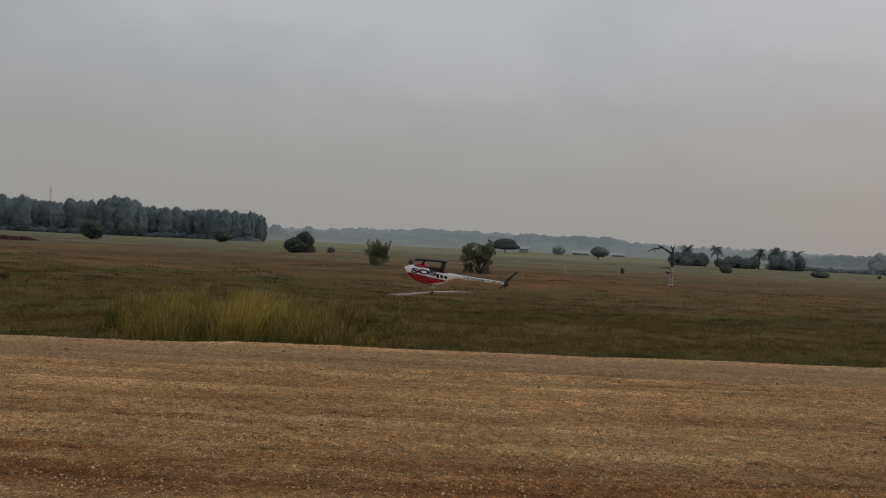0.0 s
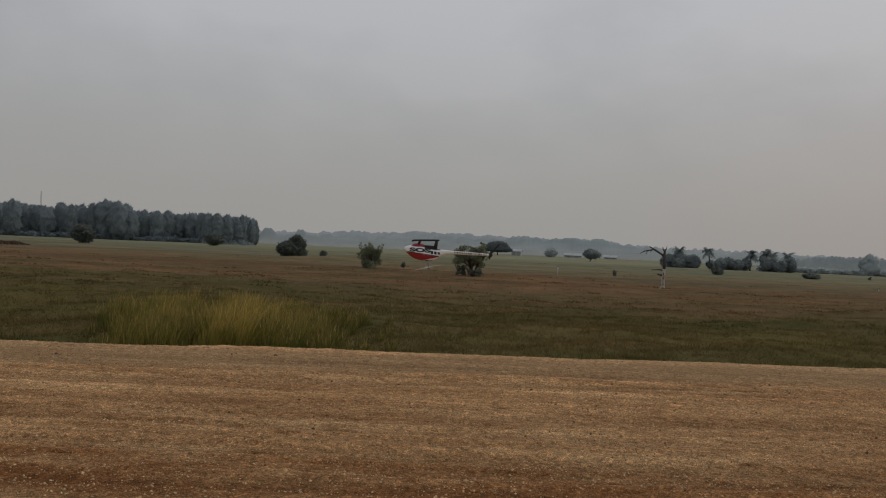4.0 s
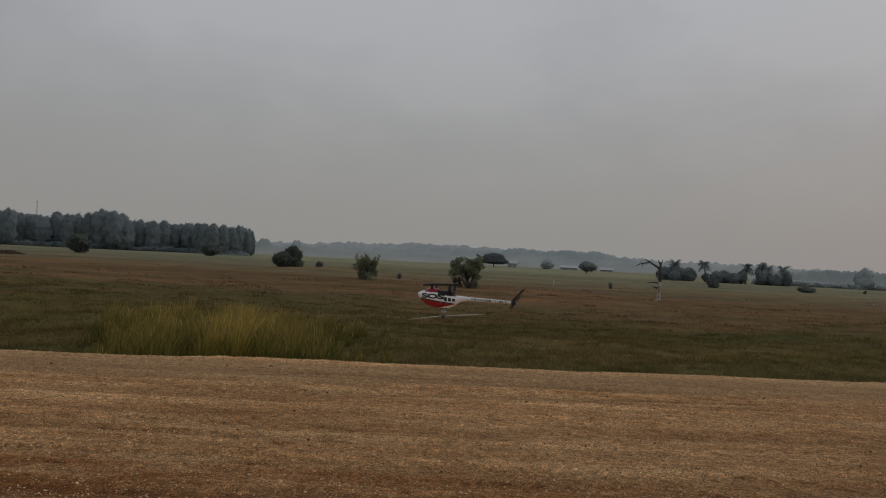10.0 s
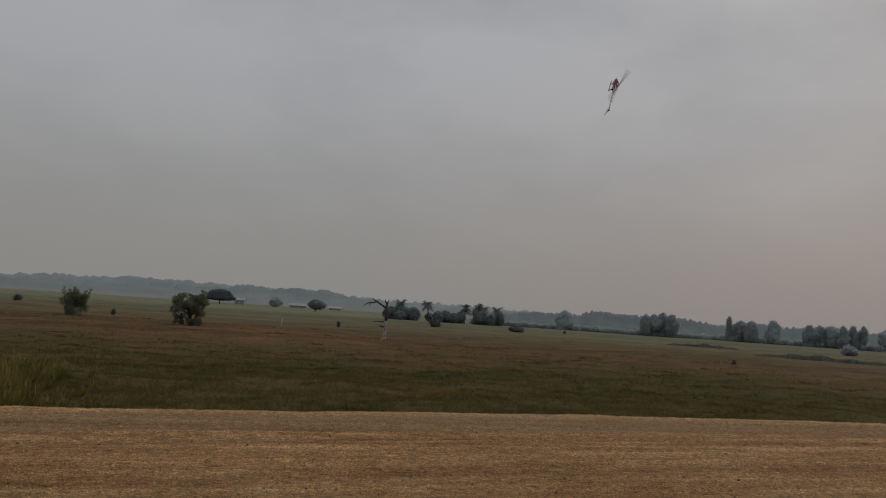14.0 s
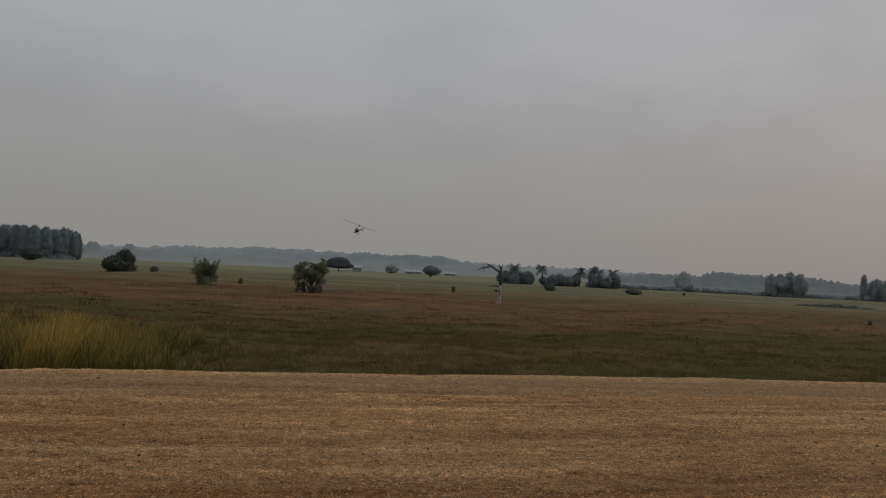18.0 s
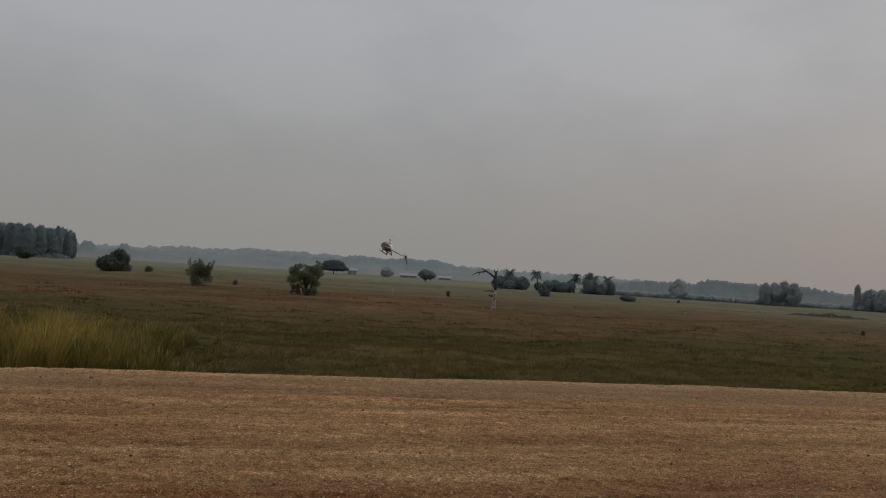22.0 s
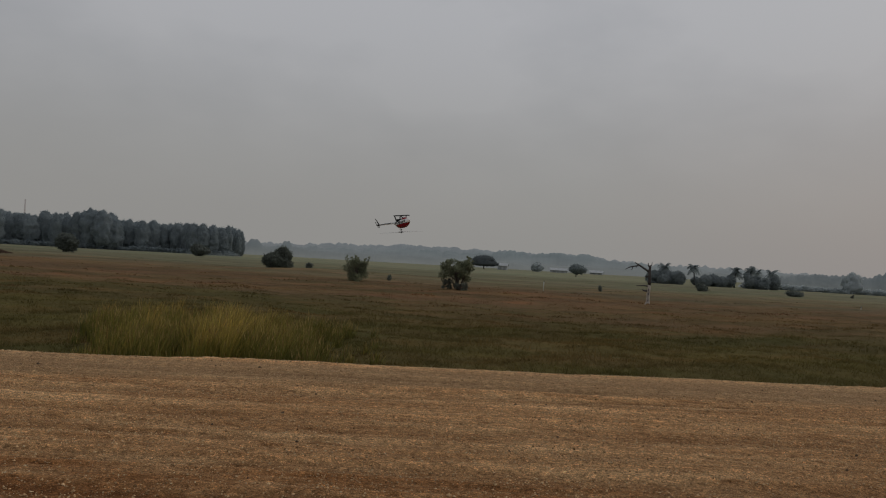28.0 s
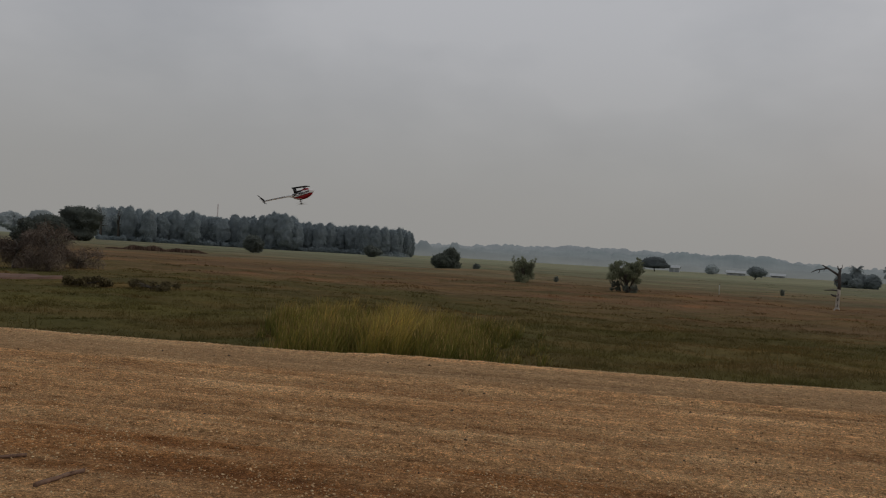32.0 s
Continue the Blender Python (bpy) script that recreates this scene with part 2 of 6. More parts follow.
    bp2.inputs["Strength"].default_value, bp2.inputs["Distance"].default_value = 0.9, 0.05
    l.new(fine.outputs["Fac"], bp2.inputs["Height"])
    l.new(bp.outputs["Normal"], bp2.inputs["Normal"])
    bp3 = n.new("ShaderNodeBump")
    bp3.inputs["Strength"].default_value, bp3.inputs["Distance"].default_value = 0.7, 0.08
    l.new(scrape.outputs["Fac"], bp3.inputs["Height"])
    l.new(bp2.outputs["Normal"], bp3.inputs["Normal"])
    l.new(bp3.outputs["Normal"], b.inputs["Normal"])
    return m


def field_color(n, l):
    """The field's growth, zone by zone: olive grass behind the strip, a belt of russet seeding grass, then green
    pasture, its far colours paled for haze.
    """
    geo = n.new("ShaderNodeNewGeometry")
    sep = n.new("ShaderNodeSeparateXYZ")
    l.new(geo.outputs["Position"], sep.inputs[0])
    big = noise_node(n, l, 0.045, 4.0, (0.6, 1.5, 1.0))
    mid = noise_node(n, l, 0.35, 5.0, (0.7, 1.2, 1.0))
    warp = n.new("ShaderNodeMath")
    warp.operation = "MULTIPLY_ADD"
    warp.inputs[1].default_value = 85.0
    l.new(big.outputs["Fac"], warp.inputs[0])
    ragged = n.new("ShaderNodeMath")
    ragged.operation = "MULTIPLY_ADD"
    ragged.inputs[1].default_value = 16.0
    l.new(mid.outputs["Fac"], ragged.inputs[0])
    askew = n.new("ShaderNodeMath")
    askew.operation = "MULTIPLY_ADD"
    askew.inputs[1].default_value = 0.3
    l.new(sep.outputs["X"], askew.inputs[0])
    l.new(sep.outputs["Y"], askew.inputs[2])
    l.new(askew.outputs[0], ragged.inputs[2])
    l.new(ragged.outputs[0], warp.inputs[2])
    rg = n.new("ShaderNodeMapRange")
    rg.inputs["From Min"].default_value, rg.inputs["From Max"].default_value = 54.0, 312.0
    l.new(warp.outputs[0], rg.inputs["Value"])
    zones = ramp_node(n, l, rg.outputs["Result"], [(0.0, FIELD_OLIVE), (0.10, FIELD_OLIVE), (0.22, FIELD_RUSSET), (0.30, FIELD_RUSSET), (0.41, FIELD_STRAW), (0.54, FIELD_GREEN), (0.70, FIELD_GREEN), (1.0, FIELD_FAR_HAZE)])
    # brighter haze on the sun's side is mixed into the grass colour by X
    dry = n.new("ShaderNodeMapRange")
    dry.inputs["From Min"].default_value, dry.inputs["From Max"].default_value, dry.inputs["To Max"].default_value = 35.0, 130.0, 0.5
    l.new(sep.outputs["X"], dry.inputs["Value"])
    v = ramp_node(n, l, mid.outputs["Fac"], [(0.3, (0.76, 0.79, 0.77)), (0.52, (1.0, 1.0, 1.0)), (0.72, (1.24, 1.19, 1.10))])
    c = mix_node(n, l, dry.outputs["Result"], zones.outputs["Color"], FIELD_SUN_HAZE)
    c = mix_node(n, l, 0.9, c, v.outputs["Color"], "MULTIPLY")
    # single growths a few steps wide: fresh green herbs here, rust-brown seeding grass there
    herb = noise_node(n, l, 0.30, 4.0, (0.55, 1.25, 1.0), rough=0.6)
    w = ramp_node(n, l, herb.outputs["Fac"], [(0.30, (0.84, 0.92, 0.82)), (0.43, (0.94, 0.98, 0.90)), (0.54, (1.0, 1.0, 1.0)), (0.70, (1.22, 1.03, 0.98))])
    c = mix_node(n, l, 1.0, c, w.outputs["Color"], "MULTIPLY")
    broad = noise_node(n, l, 0.07, 5.0, (0.45, 1.6, 1.0), rough=0.6)
    w = ramp_node(n, l, broad.outputs["Fac"], [(0.34, (0.86, 0.95, 0.90)), (0.5, (1.0, 1.0, 1.0)), (0.66, (1.13, 1.05, 1.0))])
    c = mix_node(n, l, 1.0, c, w.outputs["Color"], "MULTIPLY")
    # long bands across the pasture, mown or grazed at different times
    band = noise_node(n, l, 0.03, 4.0, (0.22, 2.2, 1.0), rough=0.55)
    w = ramp_node(n, l, band.outputs["Fac"], [(0.36, (0.84, 0.87, 0.88)), (0.5, (1.0, 1.0, 1.0)), (0.64, (1.12, 1.12, 1.06))])
    return mix_node(n, l, 1.0, c, w.outputs["Color"], "MULTIPLY")


FIELD_SUN_HAZE = (0.262, 0.246, 0.176)
FIELD_OLIVE, FIELD_RUSSET, FIELD_STRAW, FIELD_GREEN, FIELD_FAR_HAZE = (0.128, 0.103, 0.042), (0.190, 0.121, 0.069), (0.200, 0.157, 0.098), (0.206, 0.194, 0.132), (0.280, 0.278, 0.196)


def field_mat(name, leafy=False):
    m, n, l, b = mat_base(name)
    c = field_color(n, l)
    if leafy:
        g = n.new("ShaderNodeNewGeometry")
        r = ramp_node(n, l, g.outputs["Random Per Island"], [(0.0, (0.86, 0.86, 0.86)), (0.6, (1.06, 1.06, 1.06)), (1.0, (1.28, 1.24, 1.16))])
        c = mix_node(n, l, 1.0, c, r.outputs["Color"], "MULTIPLY")
    else:
        t = noise_node(n, l, 3.0, 6.0)
        c = mix_node(n, l, 0.7, c, ramp_node(n, l, t.outputs["Fac"], [(0.3, (0.62, 0.62, 0.60)), (0.7, (0.96, 0.95, 0.93))]).outputs["Color"], "MULTIPLY")
        bp = n.new("ShaderNodeBump")
        bp.inputs["Strength"].default_value, bp.inputs["Distance"].default_value = 0.8, 0.15
        l.new(t.outputs["Fac"], bp.inputs["Height"])
        l.new(bp.outputs["Normal"], b.inputs["Normal"])
    l.new(c, b.inputs["Base Color"])
    b.inputs["Roughness"].default_value = 0.95
    b.inputs["Specular IOR Level"].default_value = 0.02
    if leafy:
        # thin blades let part of the daylight pass
        tr, mx = n.new("ShaderNodeBsdfTranslucent"), n.new("ShaderNodeMixShader")
        l.new(c, tr.inputs["Color"])
        mx.inputs["Fac"].default_value = 0.5
        l.new(b.outputs["BSDF"], mx.inputs[1])
        l.new(tr.outputs["BSDF"], mx.inputs[2])
        l.new(mx.outputs[0], n["Material Output"].inputs["Surface"])
    return m


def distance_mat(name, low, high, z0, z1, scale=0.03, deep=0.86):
    """A far backdrop in the haze: the air's light is painted in as a faint glow."""
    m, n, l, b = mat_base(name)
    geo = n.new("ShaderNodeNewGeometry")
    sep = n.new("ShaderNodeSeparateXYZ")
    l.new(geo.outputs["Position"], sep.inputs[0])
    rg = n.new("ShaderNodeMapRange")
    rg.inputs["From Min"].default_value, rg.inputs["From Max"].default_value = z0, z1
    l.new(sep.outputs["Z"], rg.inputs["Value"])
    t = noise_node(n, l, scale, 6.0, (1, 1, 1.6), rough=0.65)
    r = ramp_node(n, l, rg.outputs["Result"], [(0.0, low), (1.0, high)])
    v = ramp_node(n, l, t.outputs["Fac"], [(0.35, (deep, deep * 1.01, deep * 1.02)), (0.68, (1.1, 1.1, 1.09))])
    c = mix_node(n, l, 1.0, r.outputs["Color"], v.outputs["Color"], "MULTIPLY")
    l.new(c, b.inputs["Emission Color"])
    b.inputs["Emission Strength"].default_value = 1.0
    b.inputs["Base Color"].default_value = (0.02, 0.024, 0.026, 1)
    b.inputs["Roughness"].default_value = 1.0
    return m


def reed_mat():
    """Reed grass: green stems that ripen to straw towards the tips, a few blades rust-brown."""
    m, n, l, b = mat_base("tall_grass")
    geo, sep = n.new("ShaderNodeNewGeometry"), n.new("ShaderNodeSeparateXYZ")
    l.new(geo.outputs["Position"], sep.inputs[0])
    rg = n.new("ShaderNodeMapRange")
    rg.inputs["From Min"].default_value, rg.inputs["From Max"].default_value = -0.75, 0.12
    l.new(sep.outputs["Z"], rg.inputs["Value"])
    stem = ramp_node(n, l, rg.outputs["Result"], [(0.0, (0.200, 0.190, 0.050)), (0.45, (0.285, 0.255, 0.064)), (0.62, (0.400, 0.325, 0.090)), (0.85, (0.570, 0.440, 0.125))])
    tone = ramp_node(n, l, geo.outputs["Random Per Island"], [(0.0, (0.46, 0.50, 0.44)), (0.45, (0.86, 0.88, 0.80)), (0.8, (1.15, 1.10, 1.0)), (0.9, (1.30, 0.98, 0.85)), (1.0, (1.55, 1.45, 1.30))])
    c = mix_node(n, l, 1.0, stem.outputs["Color"], tone.outputs["Color"], "MULTIPLY")
    patch = noise_node(n, l, 0.8, 4.0)
    c = mix_node(n, l, 1.0, c, ramp_node(n, l, patch.outputs["Fac"], [(0.34, (0.70, 0.78, 0.72)), (0.52, (1.0, 1.0, 1.0)), (0.68, (1.22, 1.12, 1.0))]).outputs["Color"], "MULTIPLY")
    l.new(c, b.inputs["Base Color"])
    b.inputs["Roughness"].default_value, b.inputs["Specular IOR Level"].default_value = 0.75, 0.15
    return m


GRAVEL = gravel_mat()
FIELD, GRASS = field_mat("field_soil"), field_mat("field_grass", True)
REED = reed_mat()
# bush leaves, here and below, are lightened for the haze before them
LEAF_DARK = leaf_mat("dark_leaves", (0.104, 0.118, 0.098), (0.156, 0.174, 0.146), through=0.4)
LEAF_SAGE = leaf_mat("sage_leaves", (0.124, 0.140, 0.116), (0.196, 0.214, 0.180), through=0.4)
LEAF_LIGHT = leaf_mat("light_leaves", (0.150, 0.168, 0.108), (0.262, 0.280, 0.182), through=0.5)
# haze over the far trees is put into these pale leaf colours
LEAF_HAZED = leaf_mat("hazed_leaves", (0.262, 0.298, 0.304), (0.286, 0.324, 0.330), through=0.5, patch=0.5)
LEAF_WOOD = leaf_mat("hazed_wood_leaves", (0.278, 0.324, 0.345), (0.298, 0.346, 0.368), through=0.5, patch=0.5)
LEAF_FAR = leaf_mat("pale_hazed_leaves", (0.395, 0.436, 0.450), (0.425, 0.468, 0.480), through=0.5, patch=0.5)
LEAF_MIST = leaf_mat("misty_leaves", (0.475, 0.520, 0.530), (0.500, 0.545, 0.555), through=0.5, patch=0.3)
LEAF_HAZE = leaf_mat("grey_hazed_leaves", (0.425, 0.468, 0.482), (0.452, 0.498, 0.510), through=0.5, patch=0.5)
SEED = leaf_mat("dry_seed_heads", (0.20, 0.13, 0.042), (0.36, 0.26, 0.09))
LEAF_BUSH = leaf_mat("dull_bush_leaves", (0.120, 0.136, 0.122), (0.165, 0.184, 0.164), through=0.3)
LEAF_DARKER = leaf_mat("rain_tree_leaves", (0.150, 0.172, 0.176), (0.166, 0.190, 0.194), through=0.5, patch=0.4)
LEAF_DEEP = leaf_mat("deep_green_leaves", (0.085, 0.098, 0.086), (0.120, 0.136, 0.120), through=0.4)
LEAF_OLIVE = leaf_mat("olive_weeds", (0.092, 0.075, 0.036), (0.135, 0.107, 0.052))
TWIG = leaf_mat("dry_twigs", (0.085, 0.066, 0.052), (0.165, 0.126, 0.100))
BARK = plain("bark", (0.10, 0.085, 0.07), 0.95, vary=0.35, scale=9.0, bump=0.6)
PALM_BARK = plain("grey_palm_bark", (0.075, 0.08, 0.08), 0.95, vary=0.25, scale=3.0)
DEADWOOD = plain("bare_dead_wood", (0.42, 0.37, 0.31), 0.9, vary=0.35, scale=4.0, bump=0.5)
CHARRED = plain("weathered_dark_wood", (0.07, 0.06, 0.055), 0.9, vary=0.35, scale=6.0)
STICK = plain("stick_wood", (0.17, 0.10, 0.065), 0.9, vary=0.4, scale=30.0, bump=0.4)


# ---- mesh helpers ----
def mesh_np(name, verts, faces, material, smooth=False):
    """A mesh from an (n, 3) array of points and an (m, k) array of corners."""
    me = bpy.data.meshes.new(name)
    verts, faces = np.asarray(verts, dtype=np.float32), np.asarray(faces, dtype=np.int32)
    k = faces.shape[1]
    me.vertices.add(len(verts))
    me.vertices.foreach_set("co", verts.ravel())
    me.loops.add(faces.size)
    me.loops.foreach_set("vertex_index", faces.ravel())
    me.polygons.add(len(faces))
    me.polygons.foreach_set("loop_start", np.arange(0, faces.size, k, dtype=np.int32))
    me.polygons.foreach_set("use_smooth", np.full(len(faces), smooth))
    me.update(calc_edges=True)
    me.materials.append(material)
    return me


def part(name, bm, material, parent, label=""):
    """Link a bmesh as one mesh object under its thing."""
    me = bpy.data.meshes.new(name)
    bm.to_mesh(me)
    bm.free()
    for x in material if isinstance(material, (list, tuple)) else (material,):
        me.materials.append(x)
    ob = new(name, me)
    ob.parent = parent
    return tagged(ob, label)


def thing(name, at, label, category, group="", turn=0.0):
    e = new(name)
    e.empty_display_size = 0.2
    e.matrix_world = pose(*at, 0, 0, turn)
    return tagged(e, label, category, group)


def tube(bm, pts, radii, sides=8, cap=True):
    """A round limb along a line of points."""
    rings = []
    pts = [Vector(p) for p in pts]
    for i, p in enumerate(pts):
        d = (pts[min(i + 1, len(pts) - 1)] - pts[max(i - 1, 0)]).normalized()
        a = d.orthogonal().normalized()
        if rings:
            a = (prev - d * prev.dot(d)).normalized()
        prev = a
        c = d.cross(a)
        rings.append([bm.verts.new(p + radii[i] * (math.cos(q) * a + math.sin(q) * c)) for q in (2 * math.pi * s / sides for s in range(sides))])
    for r0, r1 in zip(rings, rings[1:]):
        for s in range(sides):
            f = bm.faces.new((r0[s], r0[(s + 1) % sides], r1[(s + 1) % sides], r1[s]))
            f.smooth = True
    if cap:
        bm.faces.new(rings[0][::-1])
        bm.faces.new(rings[-1])
    return rings


def box(bm, cx, cy, cz, sx, sy, sz, m=None, bevel=0.0):
    g = bmesh.ops.create_cube(bm, size=1.0)
    for v in g["verts"]:
        v.co = Vector((v.co.x * sx + cx, v.co.y * sy + cy, v.co.z * sz + cz))
        if m is not None:
            v.co = m @ v.co
    if bevel:
        es = list({e for v in g["verts"] for e in v.link_edges})
        bmesh.ops.bevel(bm, geom=es, offset=bevel, segments=1, affect="EDGES")
    return g["verts"]


def place(az, r, z=None):
    """A point of the field by its bearing from the strip's stand and its distance."""
    x, y = r * math.sin(radians(az)), r * math.cos(radians(az))
    return x, y, field_z(x, y) if z is None else z


# ---- the ground ----
FIELD_LEVEL = -1.0


def edge_y(x):
    """Where the strip ends and the bank begins."""
    return np.interp(x, [-60, -9, -6, -3, 0, 4, 7, 12.4, 15.3, 60], [9.2, 11.42, 11.58, 11.86, 12.06, 12.42, 12.60, 12.45, 12.1, 9.0]) + 0.03 * np.sin(x * 1.9) + 0.02 * np.sin(x * 4.3 + 1)


def field_heights(x, y):
    """The field's height: long swells, and tussock mounds that flatten out with distance."""
    x, y = np.asarray(x, float), np.asarray(y, float)
    r = np.hypot(x, y)
    far = np.clip((r - 30) / 90, 0, 1)
    z = FIELD_LEVEL + 0.16 * np.sin(x * 0.13 + 1.0) * np.sin(y * 0.11) * (1 - 0.5 * far) + 0.10 * far * np.sin(x * 0.05) * np.sin(y * 0.037 + 2)
    near = np.clip((y - 14.5) / 2.5, 0, 1) * np.clip((130 - r) / 60, 0, 1)
    mound = np.sin(x * 1.31 + 1.7 * np.sin(y * 0.47)) * np.sin(y * 1.07 + 1.3 * np.sin(x * 0.39 + 2)) + 0.6 * np.sin(x * 0.57 + y * 0.83 + 1.1) * np.sin(x * 0.91 - y * 0.36)
    bank = 0.60 * np.exp(-((x + 14) / 10) ** 2 - ((y - 122) / 8) ** 2) + 0.35 * np.exp(-((x + 62) / 16) ** 2 - ((y - 150) / 10) ** 2)
    return z + 0.075 * near * mound + bank


def field_z(x, y):
    return float(field_heights(x, y))


def build_ground():
    ys = np.concatenate([np.linspace(-40, 12, 14), np.arange(12.6, 40, 0.4), np.arange(40, 130, 1.0), 130 * (4500 / 130) ** np.linspace(0.0, 1, 60)])
    xs = np.concatenate([-60 * (3500 / 60) ** np.linspace(1, 0.02, 36), np.arange(-60, 60.1, 0.7), 60 * (3500 / 60) ** np.linspace(0.02, 1, 36)])
    gx, gy = np.meshgrid(xs, ys)
    z = field_heights(gx, gy)
    z = np.where(np.hypot(gx, gy) > 1200, FIELD_LEVEL, z)
    z = np.where(gy < 12.6, FIELD_LEVEL - 0.25, z)
    nx, ny = len(xs), len(ys)
    i = np.arange(nx * ny).reshape(ny, nx)
    q = np.stack([i[:-1, :-1], i[:-1, 1:], i[1:, 1:], i[1:, :-1]], -1).reshape(-1, 4)
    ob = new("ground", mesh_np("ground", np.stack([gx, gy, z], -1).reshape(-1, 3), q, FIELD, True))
    tagged(ob, "wide flat field of olive and russet wild grass", "field", kind="structure")


build_ground()


def strip_relief(x, y):
    """Grader ridges and wheel ruts that run along the strip, and a low windrow at its edge."""
    e = edge_y(x)
    d = e - y
    z = 0.012 * np.sin(y * 7.0 + 0.4 * np.sin(x * 0.5)) + 0.010 * np.sin(y * 15.0 + 0.7 * np.sin(x * 0.33 + 1.0)) + 0.006 * np.sin(y * 31.0 + np.sin(x * 0.9))
    z *= 0.55 + 0.45 * np.sin(x * 0.37 + y * 1.3)
    z -= 0.03 * np.exp(-((d - 2.55 + 0.15 * np.sin(x * 0.4)) / 0.22) ** 2) + 0.022 * np.exp(-((d - 4.5) / 0.3) ** 2) + 0.02 * np.exp(-((d - 6.5 + 0.2 * np.sin(x * 0.3)) / 0.3) ** 2)
    z += 0.018 * np.exp(-((d - 0.2) / 0.28) ** 2) * (0.92 + 0.08 * np.sin(x * 2.3 + np.sin(x * 5.1)))
    z -= 0.02 * np.exp(-(d / 0.1) ** 2)
    # sharp little crests that the grader's blade left
    for d0, top, ph in ((1.62, 0.020, 0.3), (2.20, 0.016, 1.9), (3.05, 0.015, 3.1), (3.72, 0.013, 0.8), (4.95, 0.012, 2.2), (5.75, 0.012, 4.0)):
        z += top * np.exp(-((d - d0 - 0.05 * np.sin(x * 0.31 + ph) - 0.012 * np.sin(x * 2.7 + ph)) / 0.055) ** 2) * np.clip(0.45 + 0.75 * np.sin(x * 0.47 + 2 * ph) * np.sin(x * 0.21 + ph), 0, 1)
    return z


def build_strip():
    rng = np.random.default_rng(3)
    xs = np.concatenate([np.linspace(-60, -14, 24)[:-1], np.arange(-14, 19, 0.08), np.linspace(19, 60, 22)[1:]])
    ds = np.concatenate([np.arange(0, 8.6, 0.045), np.linspace(8.6, 40, 24)[1:]])
    gx, gd = np.meshgrid(xs, ds)
    gy = edge_y(gx) - gd
    near = (np.abs(gx - 2) < 16) & (gd < 8.6)
    z = strip_relief(gx, gy) + np.where(near, rng.normal(0, 0.0042, gx.shape), 0)
    top = np.stack([gx, gy, z], -1)
    # the bank: down and outwards from the edge to below the field
    bank = []
    for k, (out, drop) in enumerate(((0.12, 0.03), (0.5, 0.30), (1.2, 0.8), (1.9, 1.35))):
        bank.append(np.stack([xs, edge_y(xs) + out, z[0] - drop + (rng.normal(0, 0.01, len(xs)))], -1))
    grid = np.concatenate([np.array(bank)[::-1], top], 0)
    ny, nx = grid.shape[:2]
    i = np.arange(nx * ny).reshape(ny, nx)
    q = np.stack([i[:-1, :-1], i[1:, :-1], i[1:, 1:], i[:-1, 1:]], -1).reshape(-1, 4)
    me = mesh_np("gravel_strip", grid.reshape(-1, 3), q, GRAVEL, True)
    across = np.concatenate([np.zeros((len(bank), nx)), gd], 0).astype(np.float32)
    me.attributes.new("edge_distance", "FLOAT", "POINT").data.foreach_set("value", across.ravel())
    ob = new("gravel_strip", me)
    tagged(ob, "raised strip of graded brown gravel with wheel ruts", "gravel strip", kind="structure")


build_strip()


def scatter_pieces(name, pos, size, material, label, category, seed, flat=0.6):
    """Many small stones in one mesh: squashed, uneven eight-sided lumps."""
    rng = np.random.default_rng(seed)
    unit = np.array([[1, 0, 0], [0, 1, 0], [-1, 0, 0], [0, -1, 0], [0, 0, 1], [0, 0, -1]], float)
    tri = np.array([[0, 1, 4], [1, 2, 4], [2, 3, 4], [3, 0, 4], [1, 0, 5], [2, 1, 5], [3, 2, 5], [0, 3, 5]])
    n = len(pos)
    a = rng.uniform(0, 2 * np.pi, n)
    s = size[:, None, None] * rng.uniform(0.6, 1.3, (n, 6, 1)) * np.array([1, 0.8, flat])
    v = unit[None] * s
    c, sn = np.cos(a)[:, None], np.sin(a)[:, None]
    v = np.stack([v[..., 0] * c - v[..., 1] * sn, v[..., 0] * sn + v[..., 1] * c, v[..., 2]], -1) + pos[:, None]
    f = tri[None] + 6 * np.arange(n)[:, None, None]
    ob = new(name, mesh_np(name, v.reshape(-1, 3), f.reshape(-1, 3), material))
    return tagged(ob, label, category, kind="stuff")


